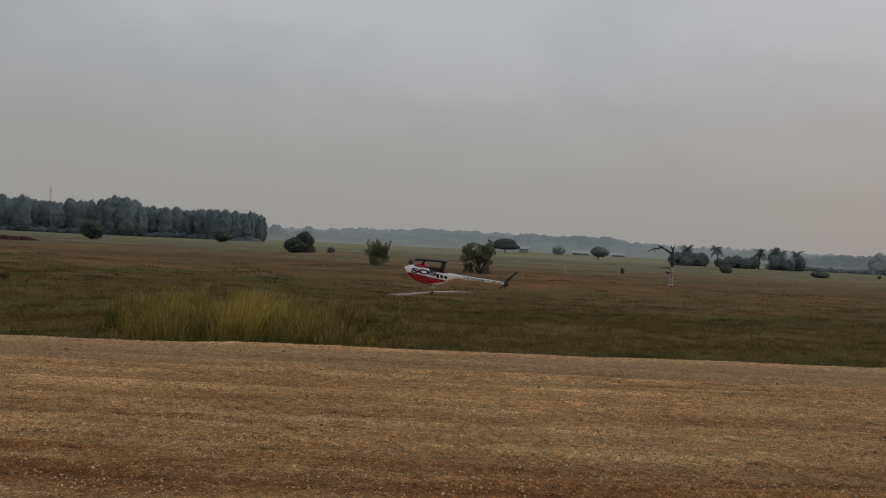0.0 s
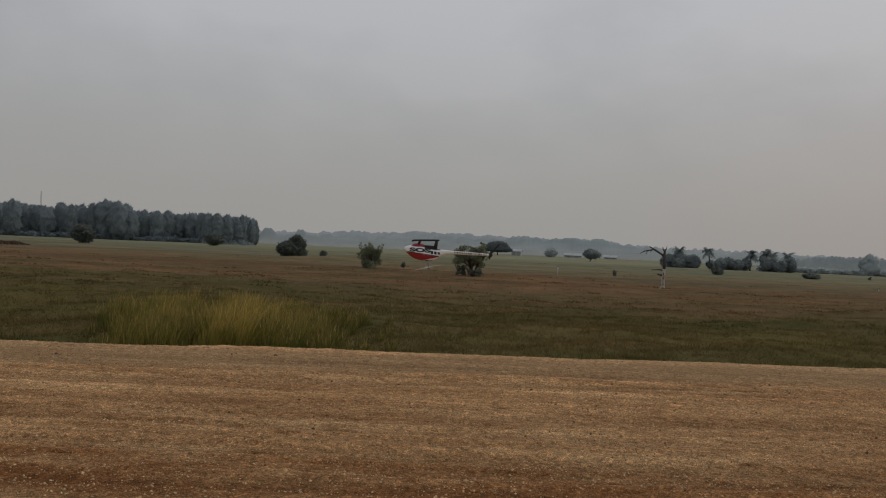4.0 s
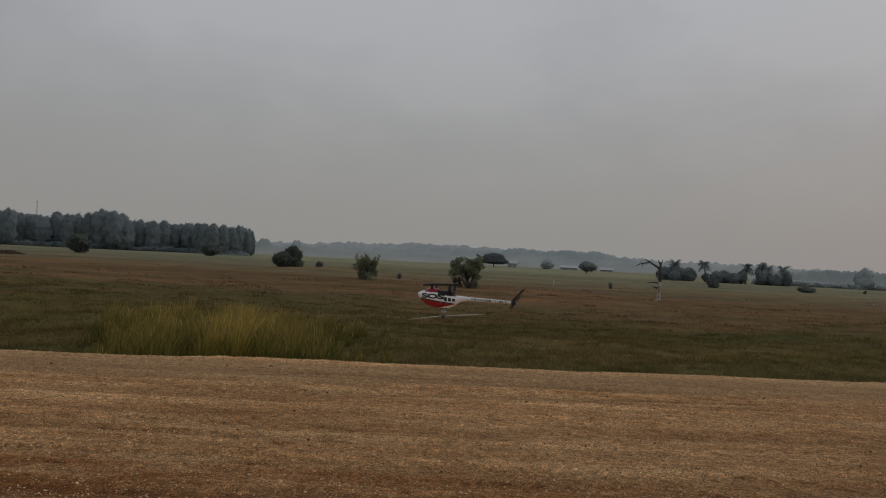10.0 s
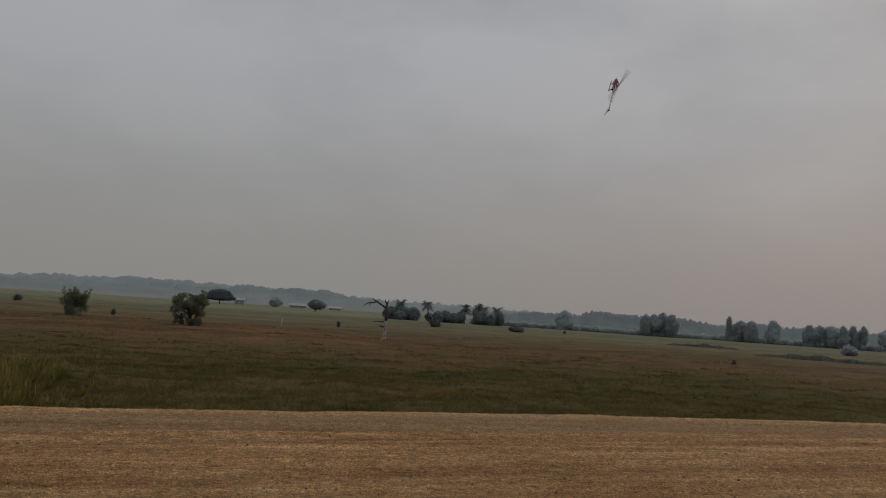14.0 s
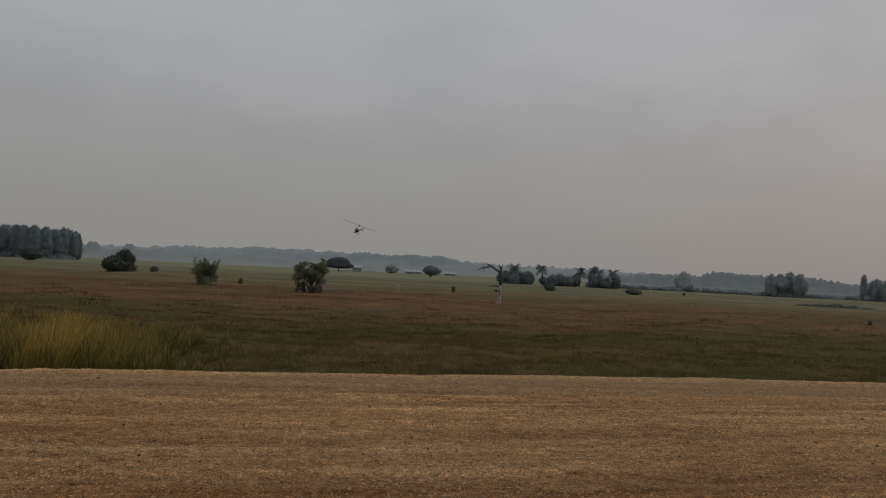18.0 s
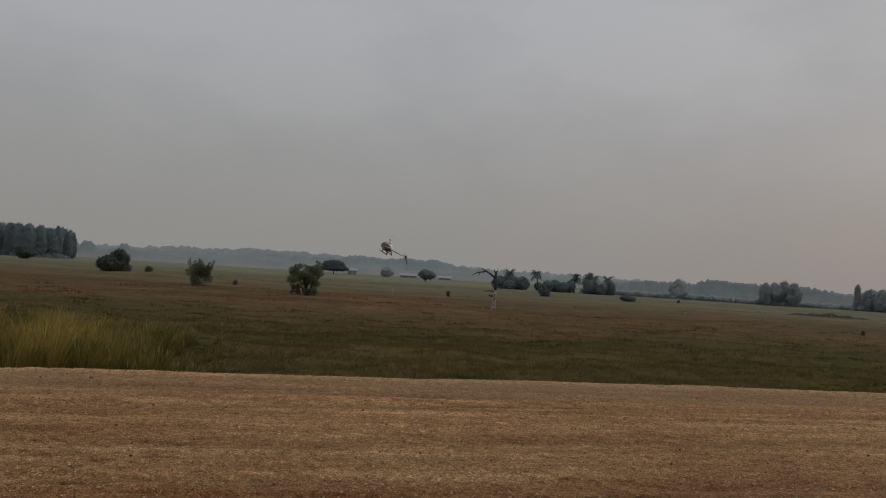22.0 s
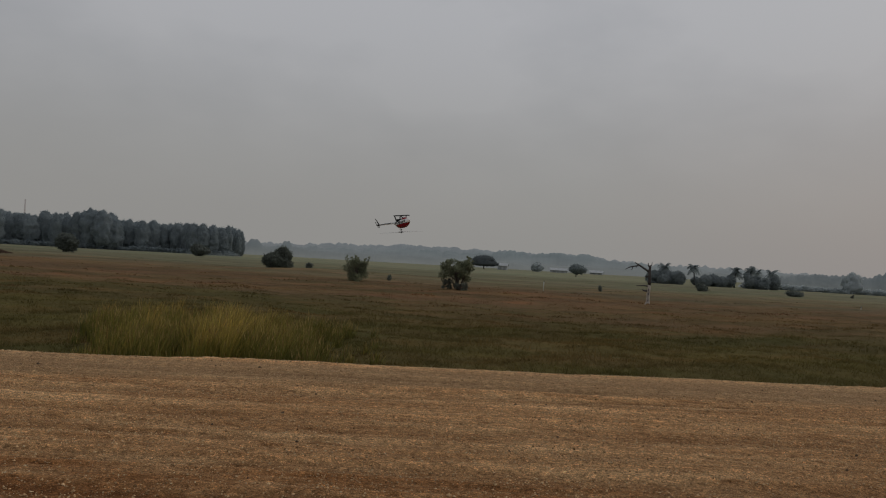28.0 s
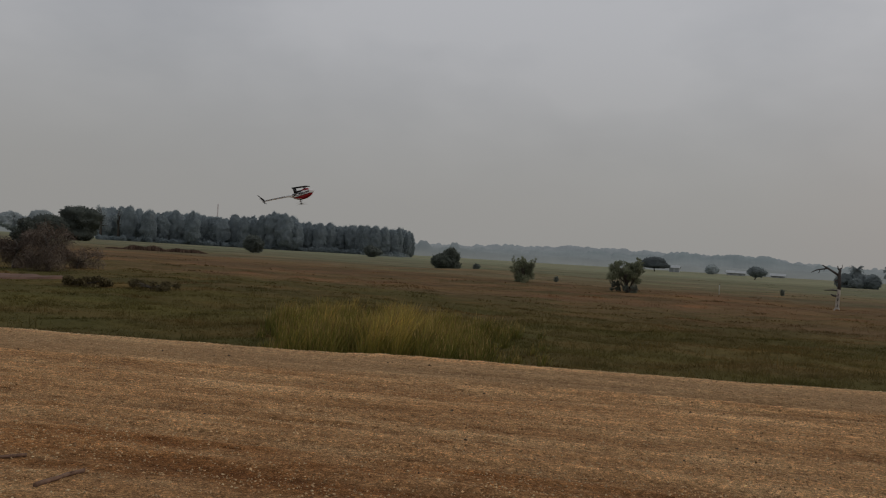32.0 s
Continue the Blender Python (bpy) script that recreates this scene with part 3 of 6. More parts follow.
def build_stones():
    rng = np.random.default_rng(11)
    n = 38000
    x = rng.uniform(-12, 17, n)
    y = edge_y(x) - 0.1 - rng.uniform(0, 1, n) ** 0.8 * 8.2
    size = np.clip(rng.lognormal(-5.05, 0.42, n), 0.0035, 0.013)
    z = strip_relief(x, y) + size * 0.25
    scatter_pieces("gravel_stones", np.stack([x, y, z], -1), size, STONE_PALE, "loose pale stones scattered on the gravel", "stones", 12)
    # pale stones added to brighten the rim along the strip's edge
    n = 7000
    x = rng.uniform(-12, 17, n)
    y = edge_y(x) - rng.uniform(0.0, 0.22, n)
    size = np.clip(rng.lognormal(-4.9, 0.4, n), 0.004, 0.025)
    scatter_pieces("edge_stones", np.stack([x, y, strip_relief(x, y) + size * 0.25], -1), size, STONE_PALE, "loose pale grit along the strip's edge", "stones", 14)
    n = 74000
    x = rng.uniform(-9, 12, n)
    y = edge_y(x) - 0.25 - rng.uniform(0, 1, n) ** 0.8 * 8.0
    clump = np.sin(x * 1.7 + 2 * np.sin(y * 2.1)) * np.sin(y * 5.3 + np.sin(x * 0.8))
    keep = rng.uniform(-1, 1, n) < 0.35 + clump
    x, y = x[keep], y[keep]
    size = np.clip(rng.lognormal(-4.95, 0.35, len(x)), 0.004, 0.018)
    scatter_pieces("gravel_crumbs", np.stack([x, y, strip_relief(x, y) + size * 0.3], -1), size, CRUMB, "crumbs of brown laterite lying loose on the gravel", "gravel", 15, 0.75)
    n = 110
    x = rng.uniform(-10, 15, n)
    y = edge_y(x) - 0.3 - rng.uniform(0, 1, n) * 7.4
    size = rng.uniform(0.010, 0.026, n)
    scatter_pieces("dirt_clods", np.stack([x, y, strip_relief(x, y) + size * 0.2], -1), size, CLOD, "dark clods of earth on the gravel", "clods", 13)


STONE_PALE = leaf_mat("pale_stones", (0.33, 0.195, 0.095), (0.68, 0.51, 0.30), 0.9)
CRUMB = leaf_mat("laterite_crumbs", (0.24, 0.135, 0.062), (0.66, 0.44, 0.235), 0.95)
CLOD = plain("clod", (0.12, 0.075, 0.045), 0.95, vary=0.3, scale=20)
build_stones()


def blades(pos, height, width, lean, rng, segs=2, bend=0.35):
    """Grass blades as narrow bent strips: corners and faces. pos (n, 3), height (n,), width (n,)."""
    n = len(pos)
    a = rng.uniform(0, 2 * np.pi, n)
    side = np.stack([np.cos(a), np.sin(a), np.zeros(n)], -1)
    b = rng.uniform(0, 2 * np.pi, n)
    out = np.stack([np.cos(b), np.sin(b), np.zeros(n)], -1) * (lean * rng.uniform(0.2, 1.0, n))[:, None]
    rows = []
    for k in range(segs + 1):
        u = k / segs
        c = pos + np.array([0, 0, 1.0]) * (height * (u - bend * 0.3 * u * u))[:, None] + out * (height * u ** 1.8)[:, None]
        w = (width * (1.0 - 0.92 * u ** 1.5))[:, None] * side
        rows += [c - w, c + w]
    v = np.stack(rows, 1)
    f = np.array([[2 * k, 2 * k + 1, 2 * k + 3, 2 * k + 2] for k in range(segs)])
    faces = f[None] + (2 * (segs + 1)) * np.arange(n)[:, None, None]
    return v.reshape(-1, 3), faces.reshape(-1, 4)


def build_grass():
    rng = np.random.default_rng(21)
    # close behind the bank, out to 34 m: knee-high mixed grass in tussocks
    spans = ((14.2, 46.0, 56000, 6, 0.19, 0.011, 1.4), (22.0, 95.0, 44000, 5, 0.13, 0.028, 1.8), (80.0, 230.0, 20000, 4, 0.10, 0.07, 1.8))
    for name, (r0, r1, tufts, per, h, w, lean) in zip(("near_grass", "russet_grass", "far_grass"), spans):
        r = np.sqrt(rng.uniform(r0 ** 2, r1 ** 2, tufts)) if r1 < 100 else r0 * (r1 / r0) ** rng.uniform(0, 1, tufts)
        az = np.radians(rng.uniform(-46, 58, tufts))
        x, y = r * np.sin(az), r * np.cos(az)
        keep = (y > edge_y(x) + 1.6)
        # one growth thins out as the next sets in
        keep &= rng.uniform(0, 1, tufts) < (np.clip((46 - r) / 22, 0, 1) if r0 < 20 else np.clip((r - r0) / (0.55 * r0), 0, 1) * np.clip((r1 - r) / (0.45 * r1), 0, 1))
        # tussocks gather in patches
        dens = 0.6 * np.array([noise.noise((px * 0.22, py * 0.22, 3.0)) for px, py in zip(x, y)])
        keep &= dens > -0.45 + 0.4 * rng.uniform(0, 1, tufts) ** 3
        x, y, dens = x[keep], y[keep], dens[keep]
        n = len(x)
        tx, ty = np.repeat(x, per) + rng.normal(0, 0.07 + w * 2, n * per), np.repeat(y, per) + rng.normal(0, 0.07 + w * 2, n * per)
        hh = np.repeat(h * (0.75 + 0.6 * dens) * rng.uniform(0.5, 1.35, n), per) * rng.uniform(0.6, 1.1, n * per)
        p = np.stack([tx, ty, field_heights(tx, ty) - 0.04], -1)
        v, f = blades(p, hh, np.full(n * per, w) * rng.uniform(0.6, 1.3, n * per), np.full(n * per, lean), rng, 2 if r0 < 20 else 1)
        ob = new(name, mesh_np(name, v, f, GRASS))
        tagged(ob, "wild grass in loose tussocks over the field", "grass", kind="stuff")
    # low humps of matted grass all over the field, broader where they are far off
    n = 900
    r, az = 18 * (80 / 18) ** rng.uniform(0, 1, n), np.radians(rng.uniform(-46, 56, n))
    keep = (r * np.cos(az) > edge_y(r * np.sin(az)) + 3) & (rng.uniform(0, 1, n) < np.clip((85 - r) / 50, 0, 1))
    r, az, per = r[keep], az[keep], 46
    wide = (0.25 + 0.011 * r) * rng.uniform(0.5, 1.3, len(r))
    high = (0.10 + 0.0010 * r) * rng.uniform(0.5, 1.3, len(r))
    x, y, wide, high = (np.repeat(q, per) for q in (r * np.sin(az), r * np.cos(az), wide, high))
    q = np.sqrt(rng.uniform(0, 1, len(x)))
    a = rng.uniform(0, 2 * np.pi, len(x))
    x, y = x + np.cos(a) * q * wide * 1.6, y + np.sin(a) * q * wide * 0.8
    p = np.stack([x, y, field_heights(x, y) - 0.05], -1)
    v, f = blades(p, high * (1.15 - 0.8 * q * q) * rng.uniform(0.7, 1.2, len(x)), 0.10 * wide, np.full(len(x), 1.3), rng, 2)
    tagged(new("grass_humps", mesh_np("grass_humps", v, f, GRASS)), "low humps of matted wild grass", "grass", kind="stuff")
    # scattered tufts left standing on the pasture
    n = 220
    r, az = rng.uniform(78, 190, n), np.radians(rng.uniform(-40, 50, n))
    x, y, wide = (np.repeat(q, 24) for q in (r * np.sin(az), r * np.cos(az), rng.uniform(0.4, 1.5, n)))
    x, y = x + rng.normal(0, 0.7, len(x)) * wide, y + rng.normal(0, 0.4, len(x)) * wide
    v, f = blades(np.stack([x, y, field_heights(x, y) - 0.05], -1), 0.13 * wide ** 0.5 * rng.uniform(0.5, 1.2, len(x)), np.full(len(x), 0.10), np.full(len(x), 1.2), rng, 2)
    tagged(new("pasture_tufts", mesh_np("pasture_tufts", v, f, GRASS)), "scattered tufts of rough grass on the pasture", "grass", kind="stuff")
    # low dark herbs between the tussocks
    n = 420
    r, az = 15 * (60 / 15) ** rng.uniform(0, 1, n), np.radians(rng.uniform(-44, 56, n))
    x, y = r * np.sin(az), r * np.cos(az)
    keep = y > edge_y(x) + 2
    x, y = np.repeat(x[keep], 14), np.repeat(y[keep], 14)
    s = np.repeat(rng.uniform(0.1, 0.3, keep.sum()), 14)
    x, y = x + rng.normal(0, 1, len(x)) * s, y + rng.normal(0, 1, len(x)) * s
    p = np.stack([x, y, field_heights(x, y)], -1)
    v, f = blades(p, s * rng.uniform(0.6, 1.3, len(x)), s * 0.06, np.full(len(x), 0.9), rng, 2)
    tagged(new("herbs", mesh_np("herbs", v, f, GRASS)), "low olive weeds between the grass", "weeds", kind="stuff")


build_grass()


def build_tall_grass():
    """The stand of tall yellow-green grass behind the bank: tussock by tussock, blades arching out and downwind."""
    rng = np.random.default_rng(31)
    n = 1500
    az = rng.uniform(-23.2, -2.6, n)
    r = rng.uniform(17.2, 26.0, n)
    # full height on the far side of the bank, dying away quickly at one end and slowly at the other
    fade = np.clip(np.minimum((az + 22.8) / 3.0, (-4.6 - az) / 7.5), 0, 1)
    clump = np.array([noise.noise((a * 0.55, b * 0.5, 0.5)) + 0.6 * noise.noise((a * 1.7, b * 1.3, 7.5)) for a, b in zip(az, r)])
    keep = rng.uniform(0, 1, n) < (0.05 + 0.95 * fade) * np.clip(0.85 + 1.3 * clump, 0.15, 1)
    az, r, fade, clump = az[keep], r[keep], fade[keep], clump[keep]
    cx, cy = r * np.sin(np.radians(az)), r * np.cos(np.radians(az))
    tall = (0.36 + 0.54 * fade ** 0.8 + 0.20 * clump) * rng.uniform(0.75, 1.15, len(cx))
    per = 58
    x, y, h = (np.repeat(a, per) for a in (cx, cy, tall))
    a, q = rng.uniform(0, 2 * np.pi, len(x)), np.abs(rng.normal(0, 1, len(x)))
    x, y = x + np.cos(a) * q * 0.10, y + np.sin(a) * q * 0.10
    h = h * rng.uniform(0.45, 1.15, len(x))
    base = np.stack([x, y, field_heights(x, y) - 0.05], -1)
    out = np.stack([np.cos(a), np.sin(a), 0 * a], -1) * (0.07 + 0.15 * np.minimum(q, 1.6))[:, None] + np.array([0.13, 0, 0])
    b = rng.uniform(0, 2 * np.pi, len(x))
    side = np.stack([np.cos(b), np.sin(b), 0 * b], -1) * (0.0085 * rng.uniform(0.5, 1.5, len(x)))[:, None]
    rows = []
    for k in range(5):
        u = k / 4
        c = base + np.array([0, 0, 1.0]) * (h * (u - 0.13 * u ** 3 * np.minimum(q, 1.8)))[:, None] + out * (h * u ** 2.2)[:, None]
        rows += [c - side * (1.0 - 0.93 * u ** 1.4), c + side * (1.0 - 0.93 * u ** 1.4)]
    f = np.array([[2 * k, 2 * k + 1, 2 * k + 3, 2 * k + 2] for k in range(4)])
    faces = (f[None] + 10 * np.arange(len(x))[:, None, None]).reshape(-1, 4)
    tagged(new("tall_grass", mesh_np("tall_grass", np.stack(rows, 1).reshape(-1, 3), faces, REED)), "dense stand of tall yellow-green reed grass", "grass", kind="stuff")
    # dry golden seed heads over the blades
    pick = rng.choice(len(x), 7000, replace=False)
    tip = base[pick] + np.array([0, 0, 1.0]) * (h[pick] * rng.uniform(0.70, 0.9, len(pick)))[:, None] + out[pick] * (h[pick] * 0.6)[:, None]
    v, f = blades(tip, rng.uniform(0.10, 0.24, len(pick)), np.full(len(pick), 0.009) * rng.uniform(0.6, 1.3, len(pick)), np.full(len(pick), 0.5), rng, 2)
    tagged(new("seed_heads", mesh_np("seed_heads", v, f, SEED)), "golden dry seed heads of the reed grass", "grass", kind="stuff")


build_tall_grass()


# ---- bushes and trees ----
def leaf_cloud(centres, radii, per, size, rng, shell=0.55, squash=1.0, drop=0.0, slim=0.55):
    """Leaves as small bent quads, thick near the skin of several overlapping lumps."""
    vs, fs, base = [], [], 0
    for c, rad, n in zip(centres, radii, per):
        d = rng.normal(0, 1, (n, 3))
        d /= np.linalg.norm(d, axis=1)[:, None]
        rr = rad * (shell + (1 - shell) * rng.uniform(0, 1, n) ** 0.6) * rng.uniform(0.75, 1.14, n)
        p = np.asarray(c) + d * rr[:, None] * np.array([1, 1, squash])
        a = rng.normal(0, 1, (n, 3))
        a /= np.linalg.norm(a, axis=1)[:, None]
        b = np.cross(a, rng.normal(0, 1, (n, 3)))
        b /= np.linalg.norm(b, axis=1)[:, None] + 1e-9
        s = (size * rng.uniform(0.55, 1.35, n))[:, None]
        down = np.array([0, 0, -drop]) * s
        q = np.stack([p - a * s, p + b * s * slim, p + a * s + down, p - b * s * slim], 1)
        vs.append(q.reshape(-1, 3))
        fs.append(np.arange(4 * n).reshape(n, 4) + base)
        base += 4 * n
    return np.concatenate(vs), np.concatenate(fs)


def crown_skin(h, w, base, shape, seed):
    """The dense skin of a far crown: one uneven closed surface, full of folds and knobs."""
    bm = bmesh.new()
    bmesh.ops.create_icosphere(bm, subdivisions=4, radius=1.0)
    mid, half = (h + base) / 2, (h - base) / 2
    rough = min(1.0, 4.0 / max(w, 1.0)) * 0.5 + 0.5
    for v in bm.verts:
        d = v.co.normalized()
        p = Vector((d.x * w / 2, d.y * w / 2, d.z * half))
        if shape == "column":
            flat = math.hypot(d.x, d.y) or 1e-6
            side = (1 - abs(d.z) ** (2.0 if d.z > 0 else 4.0)) ** 0.6 / flat
            p.x, p.y = p.x * side, p.y * side
        if shape == "umbrella":
            p.z = d.z * h * (0.60 if d.z > 0 else 0.13)
        q = p * (2.6 / max(1.0, min(w, h) * 0.5)) + Vector((seed * 1.37, 0, seed * 0.71))
        k = 1 + (0.22 if shape == "umbrella" else 0.85 if shape == "round" else 0.24) * noise.noise(q * (0.26 if shape == "round" else 0.40)) + (0.10 if shape == "umbrella" else 0.34 if shape == "round" else 0.24) * noise.noise(q * 1.1) + (0.17 if shape == "column" else 0.11) * noise.noise(q * 2.6) * rough + 0.07 * noise.noise(q * 5.5)
        v.co = Vector((p.x * k, p.y * k, (mid if shape != "umbrella" else h * 0.40) + p.z * (0.55 + 0.45 * k)))
        v.co.z = max(v.co.z, -0.1)
    bm.normal_update()
    for f in bm.faces:
        f.smooth = True
    return bm


def skin_leaves(bm, n, size, rng, slim):
    """Leaf sprays that stand off a crown's skin."""
    co, no = np.array([v.co[:] for v in bm.verts]), np.array([v.normal[:] for v in bm.verts])
    i = rng.integers(0, len(co), n)
    p = co[i] + no[i] * rng.normal(0.2, 0.5, n)[:, None] * size * 1.5 + rng.normal(0, 0.4, (n, 3)) * size
    a = rng.normal(0, 1, (n, 3)) + 0.6 * no[i]
    a /= np.linalg.norm(a, axis=1)[:, None]
    b = np.cross(a, rng.normal(0, 1, (n, 3)))
    b /= np.linalg.norm(b, axis=1)[:, None] + 1e-9
    s = (size * rng.uniform(0.5, 1.3, n))[:, None]
    q = np.stack([p - a * s, p + b * s * slim, p + a * s, p - b * s * slim], 1)
    return q.reshape(-1, 3), np.arange(4 * n).reshape(n, 4)


def tree(name, at, h, w, leaf, label, seed, category="tree", lumps=9, leaves=1500, size=0.12, trunk=0.3, squash=0.85, shape="round", group="", bark=None, slim=0.55, loose=1.0, sprigs=0, core=0.0):
    """A tapered, forked trunk and a crown of many small leaves. trunk: bare height as a share of h."""
    rng = np.random.default_rng(seed)
    rnd = random.Random(seed)
    t = thing(name, at, label, category, group)
    bm = bmesh.new()
    top = h * (0.9 if shape == "column" else 0.72)
    sway = [(rnd.uniform(-1, 1) * w * 0.03, rnd.uniform(-1, 1) * w * 0.03) for _ in range(5)]
    line = [(sway[k][0] * k, sway[k][1] * k, -0.15 + (top + 0.15) * k / 4) for k in range(5)]
    r0 = max(0.05, 0.035 * h)
    tube(bm, line, [r0 * 1.25, r0, r0 * 0.8, r0 * 0.55, r0 * 0.2], 7)
    centres, radii = [], []
    for k in range(lumps):
        a = rnd.uniform(0, 2 * math.pi)
        if shape == "column":
            u = (k + 0.5) / lumps
            d, z, rad = w * 0.44 * rnd.uniform(0.1, 1) * (1.15 - 0.75 * u), h * (trunk + (0.92 - trunk) * u), w * rnd.uniform(0.26, 0.36) * (1.1 - 0.5 * u) * loose
        elif shape == "umbrella":
            d, z, rad = w * 0.40 * math.sqrt((k + 0.4) / lumps), h * rnd.uniform(0.70, 0.80), w * rnd.uniform(0.14, 0.19)
            z -= h * (0.36 * (d / (w * 0.5)) ** 2 + rnd.uniform(0, 0.16) * (k % 2))
        else:
            u = (k + 0.5) / lumps
            d, z, rad = w * 0.40 * rnd.uniform(0.45, 1) * math.sin(math.pi * (0.24 + 0.6 * u)), h * (trunk + 0.1 + (0.84 - trunk - 0.1) * ((k * 0.618) % 1.0)), min(w, h) * rnd.uniform(0.18, 0.27) * loose * (1.8 if w > 1.7 * h else 1.0)
            d, z = d / loose ** 0.5, z + h * (1 - loose) * rnd.uniform(-0.15, 0.25)
        c = (d * math.cos(a), d * math.sin(a), z)
        centres.append(c)
        radii.append(rad)
        s = Vector(line[1]).lerp(Vector(line[3]), rnd.uniform(0.1, 0.9))
        tube(bm, [s, s.lerp(Vector(c), 0.5) + Vector((0, 0, 0.03 * h)), c], [r0 * 0.42, r0 * 0.28, r0 * 0.1], 5)
    for k in range(sprigs):
        a, lean = rnd.uniform(0, 2 * math.pi), rnd.uniform(0.1, 0.5) * w
        tip = Vector((lean * math.cos(a), lean * math.sin(a), h * rnd.uniform(0.78, 1.05)))
        foot = Vector((tip.x * 0.25, tip.y * 0.25, h * 0.1))
        tube(bm, [foot, foot.lerp(tip, 0.6) + Vector((tip.x, tip.y, 0)) * 0.1, tip], [r0 * 0.3, r0 * 0.2, r0 * 0.06], 5)
        for u in (0.72, 0.86, 0.98):
            centres.append(tuple(foot.lerp(tip, u)))
            radii.append(0.055 * h)
    part("trunk", bm, bark or BARK, t)
    if core:
        bm = crown_skin(h * 0.96, w * core, h * trunk, shape, seed)
        v, f = skin_leaves(bm, leaves, size, rng, slim)
        part("inner_foliage", bm, leaf, t)
    else:
        tot = sum(r * r for r in radii)
        v, f = leaf_cloud(centres, radii, [max(8, int(leaves * r * r / tot)) for r in radii], size, rng, 0.25 if slim < 0.3 else (0.35 if loose < 1 else 0.6), squash, 0.5, slim)
    v[:, 2] = np.maximum(v[:, 2], -0.1)
    crown = new("crown", mesh_np("crown", v, f, leaf))
    crown.parent = t
    return t


def stand(az, r, *rest, **keys):
    return tree(rest[0], place(az, r), *rest[1:], **keys)


# single bushes and small trees on the field
stand(-23.5, 189, "bush", 3.7, 5.0, LEAF_BUSH, "round dark green bush standing alone in the grass", 41, category="bush", size=0.20, leaves=4200, trunk=0.10, squash=0.95, lumps=16, core=0.85)
stand(-15.3, 262, "bush", 3.4, 5.4, LEAF_BUSH, "small dull green bush before the woods", 42, category="bush", size=0.24, leaves=2600, trunk=0.08, lumps=16, core=0.85)
stand(-10.25, 139, "bush", 2.7, 3.0, LEAF_DARK, "broad dark green bush with an uneven top", 43, category="bush", size=0.14, leaves=4200, trunk=0.0, lumps=18, core=0.92)
stand(-9.8, 139.6, "bush", 3.7, 3.5, LEAF_DARK, "dense dark green bush with a flat top", 44, category="bush", size=0.14, leaves=4200, trunk=0.0, lumps=18, core=0.92)
stand(-7.9, 150, "shrub", 0.9, 1.6, LEAF_BUSH, "low dark shrub in the grass", 45, category="shrub", size=0.12, leaves=700, trunk=0.0, lumps=7, core=0.8)
stand(-4.6, 86, "bush", 2.6, 2.9, LEAF_LIGHT, "loose grey-green bush with upright twigs", 46, category="bush", size=0.10, leaves=5200, trunk=0.0, squash=1.0, lumps=20, slim=0.34, loose=0.8, sprigs=18)
stand(2.65, 73, "small_tree", 2.95, 2.9, LEAF_LIGHT, "small light green tree with a leafy low skirt", 47, size=0.07, leaves=9000, trunk=0.22, lumps=34, loose=0.6, sprigs=12)
stand(1.95, 73.5, "shrub", 1.0, 1.3, LEAF_SAGE, "low shrub at the foot of the small tree", 48, category="shrub", size=0.07, leaves=1500, trunk=0.0, lumps=12, slim=0.34, loose=0.8, sprigs=8)
stand(2.75, 72.4, "shrub", 0.7, 1.5, LEAF_SAGE, "low dark shrub round the small tree's trunk", 54, category="shrub", size=0.07, leaves=1500, trunk=0.0, lumps=12, slim=0.34, loose=0.8, sprigs=8)
stand(4.45, 380, "umbrella_tree", 6.6, 12.8, LEAF_DARKER, "dark rain tree with a low umbrella crown", 49, size=0.20, leaves=7000, shape="umbrella", lumps=60, squash=0.9, trunk=0.4, core=0.95)
stand(10.9, 280, "small_tree", 4.3, 5.4, LEAF_HAZED, "small spreading tree beside pale sheds", 50, size=0.22, leaves=2600, trunk=0.22, lumps=14, core=0.85)
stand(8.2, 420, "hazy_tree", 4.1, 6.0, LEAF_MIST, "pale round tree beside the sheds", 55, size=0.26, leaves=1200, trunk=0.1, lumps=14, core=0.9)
stand(19.3, 140, "shrub", 1.3, 2.0, LEAF_BUSH, "low dark shrub on the pasture", 51, category="shrub", size=0.12, leaves=900, trunk=0.0, lumps=9, core=0.8)
stand(25.1, 146, "shrub", 0.9, 2.7, LEAF_BUSH, "wide low shrub on the pasture", 52, category="shrub", size=0.12, leaves=900, trunk=0.0, lumps=9, core=0.8)
stand(28.5, 170, "shrub", 0.7, 0.9, LEAF_BUSH, "tiny shrub on the pasture", 53, category="shrub", size=0.12, leaves=300, trunk=0.05, lumps=4)
for k, (az, r, h, w) in enumerate(((-2.2, 95, 0.7, 0.9), (12.6, 100, 0.8, 0.7), (39.77, 69.6, 0.32, 0.34))):
    stand(az, r, "shrub", h, w, LEAF_SAGE, "small dark shrub among the grass", 60 + k, category="shrub", size=0.07, leaves=300, trunk=0.0, lumps=4, core=0.8)

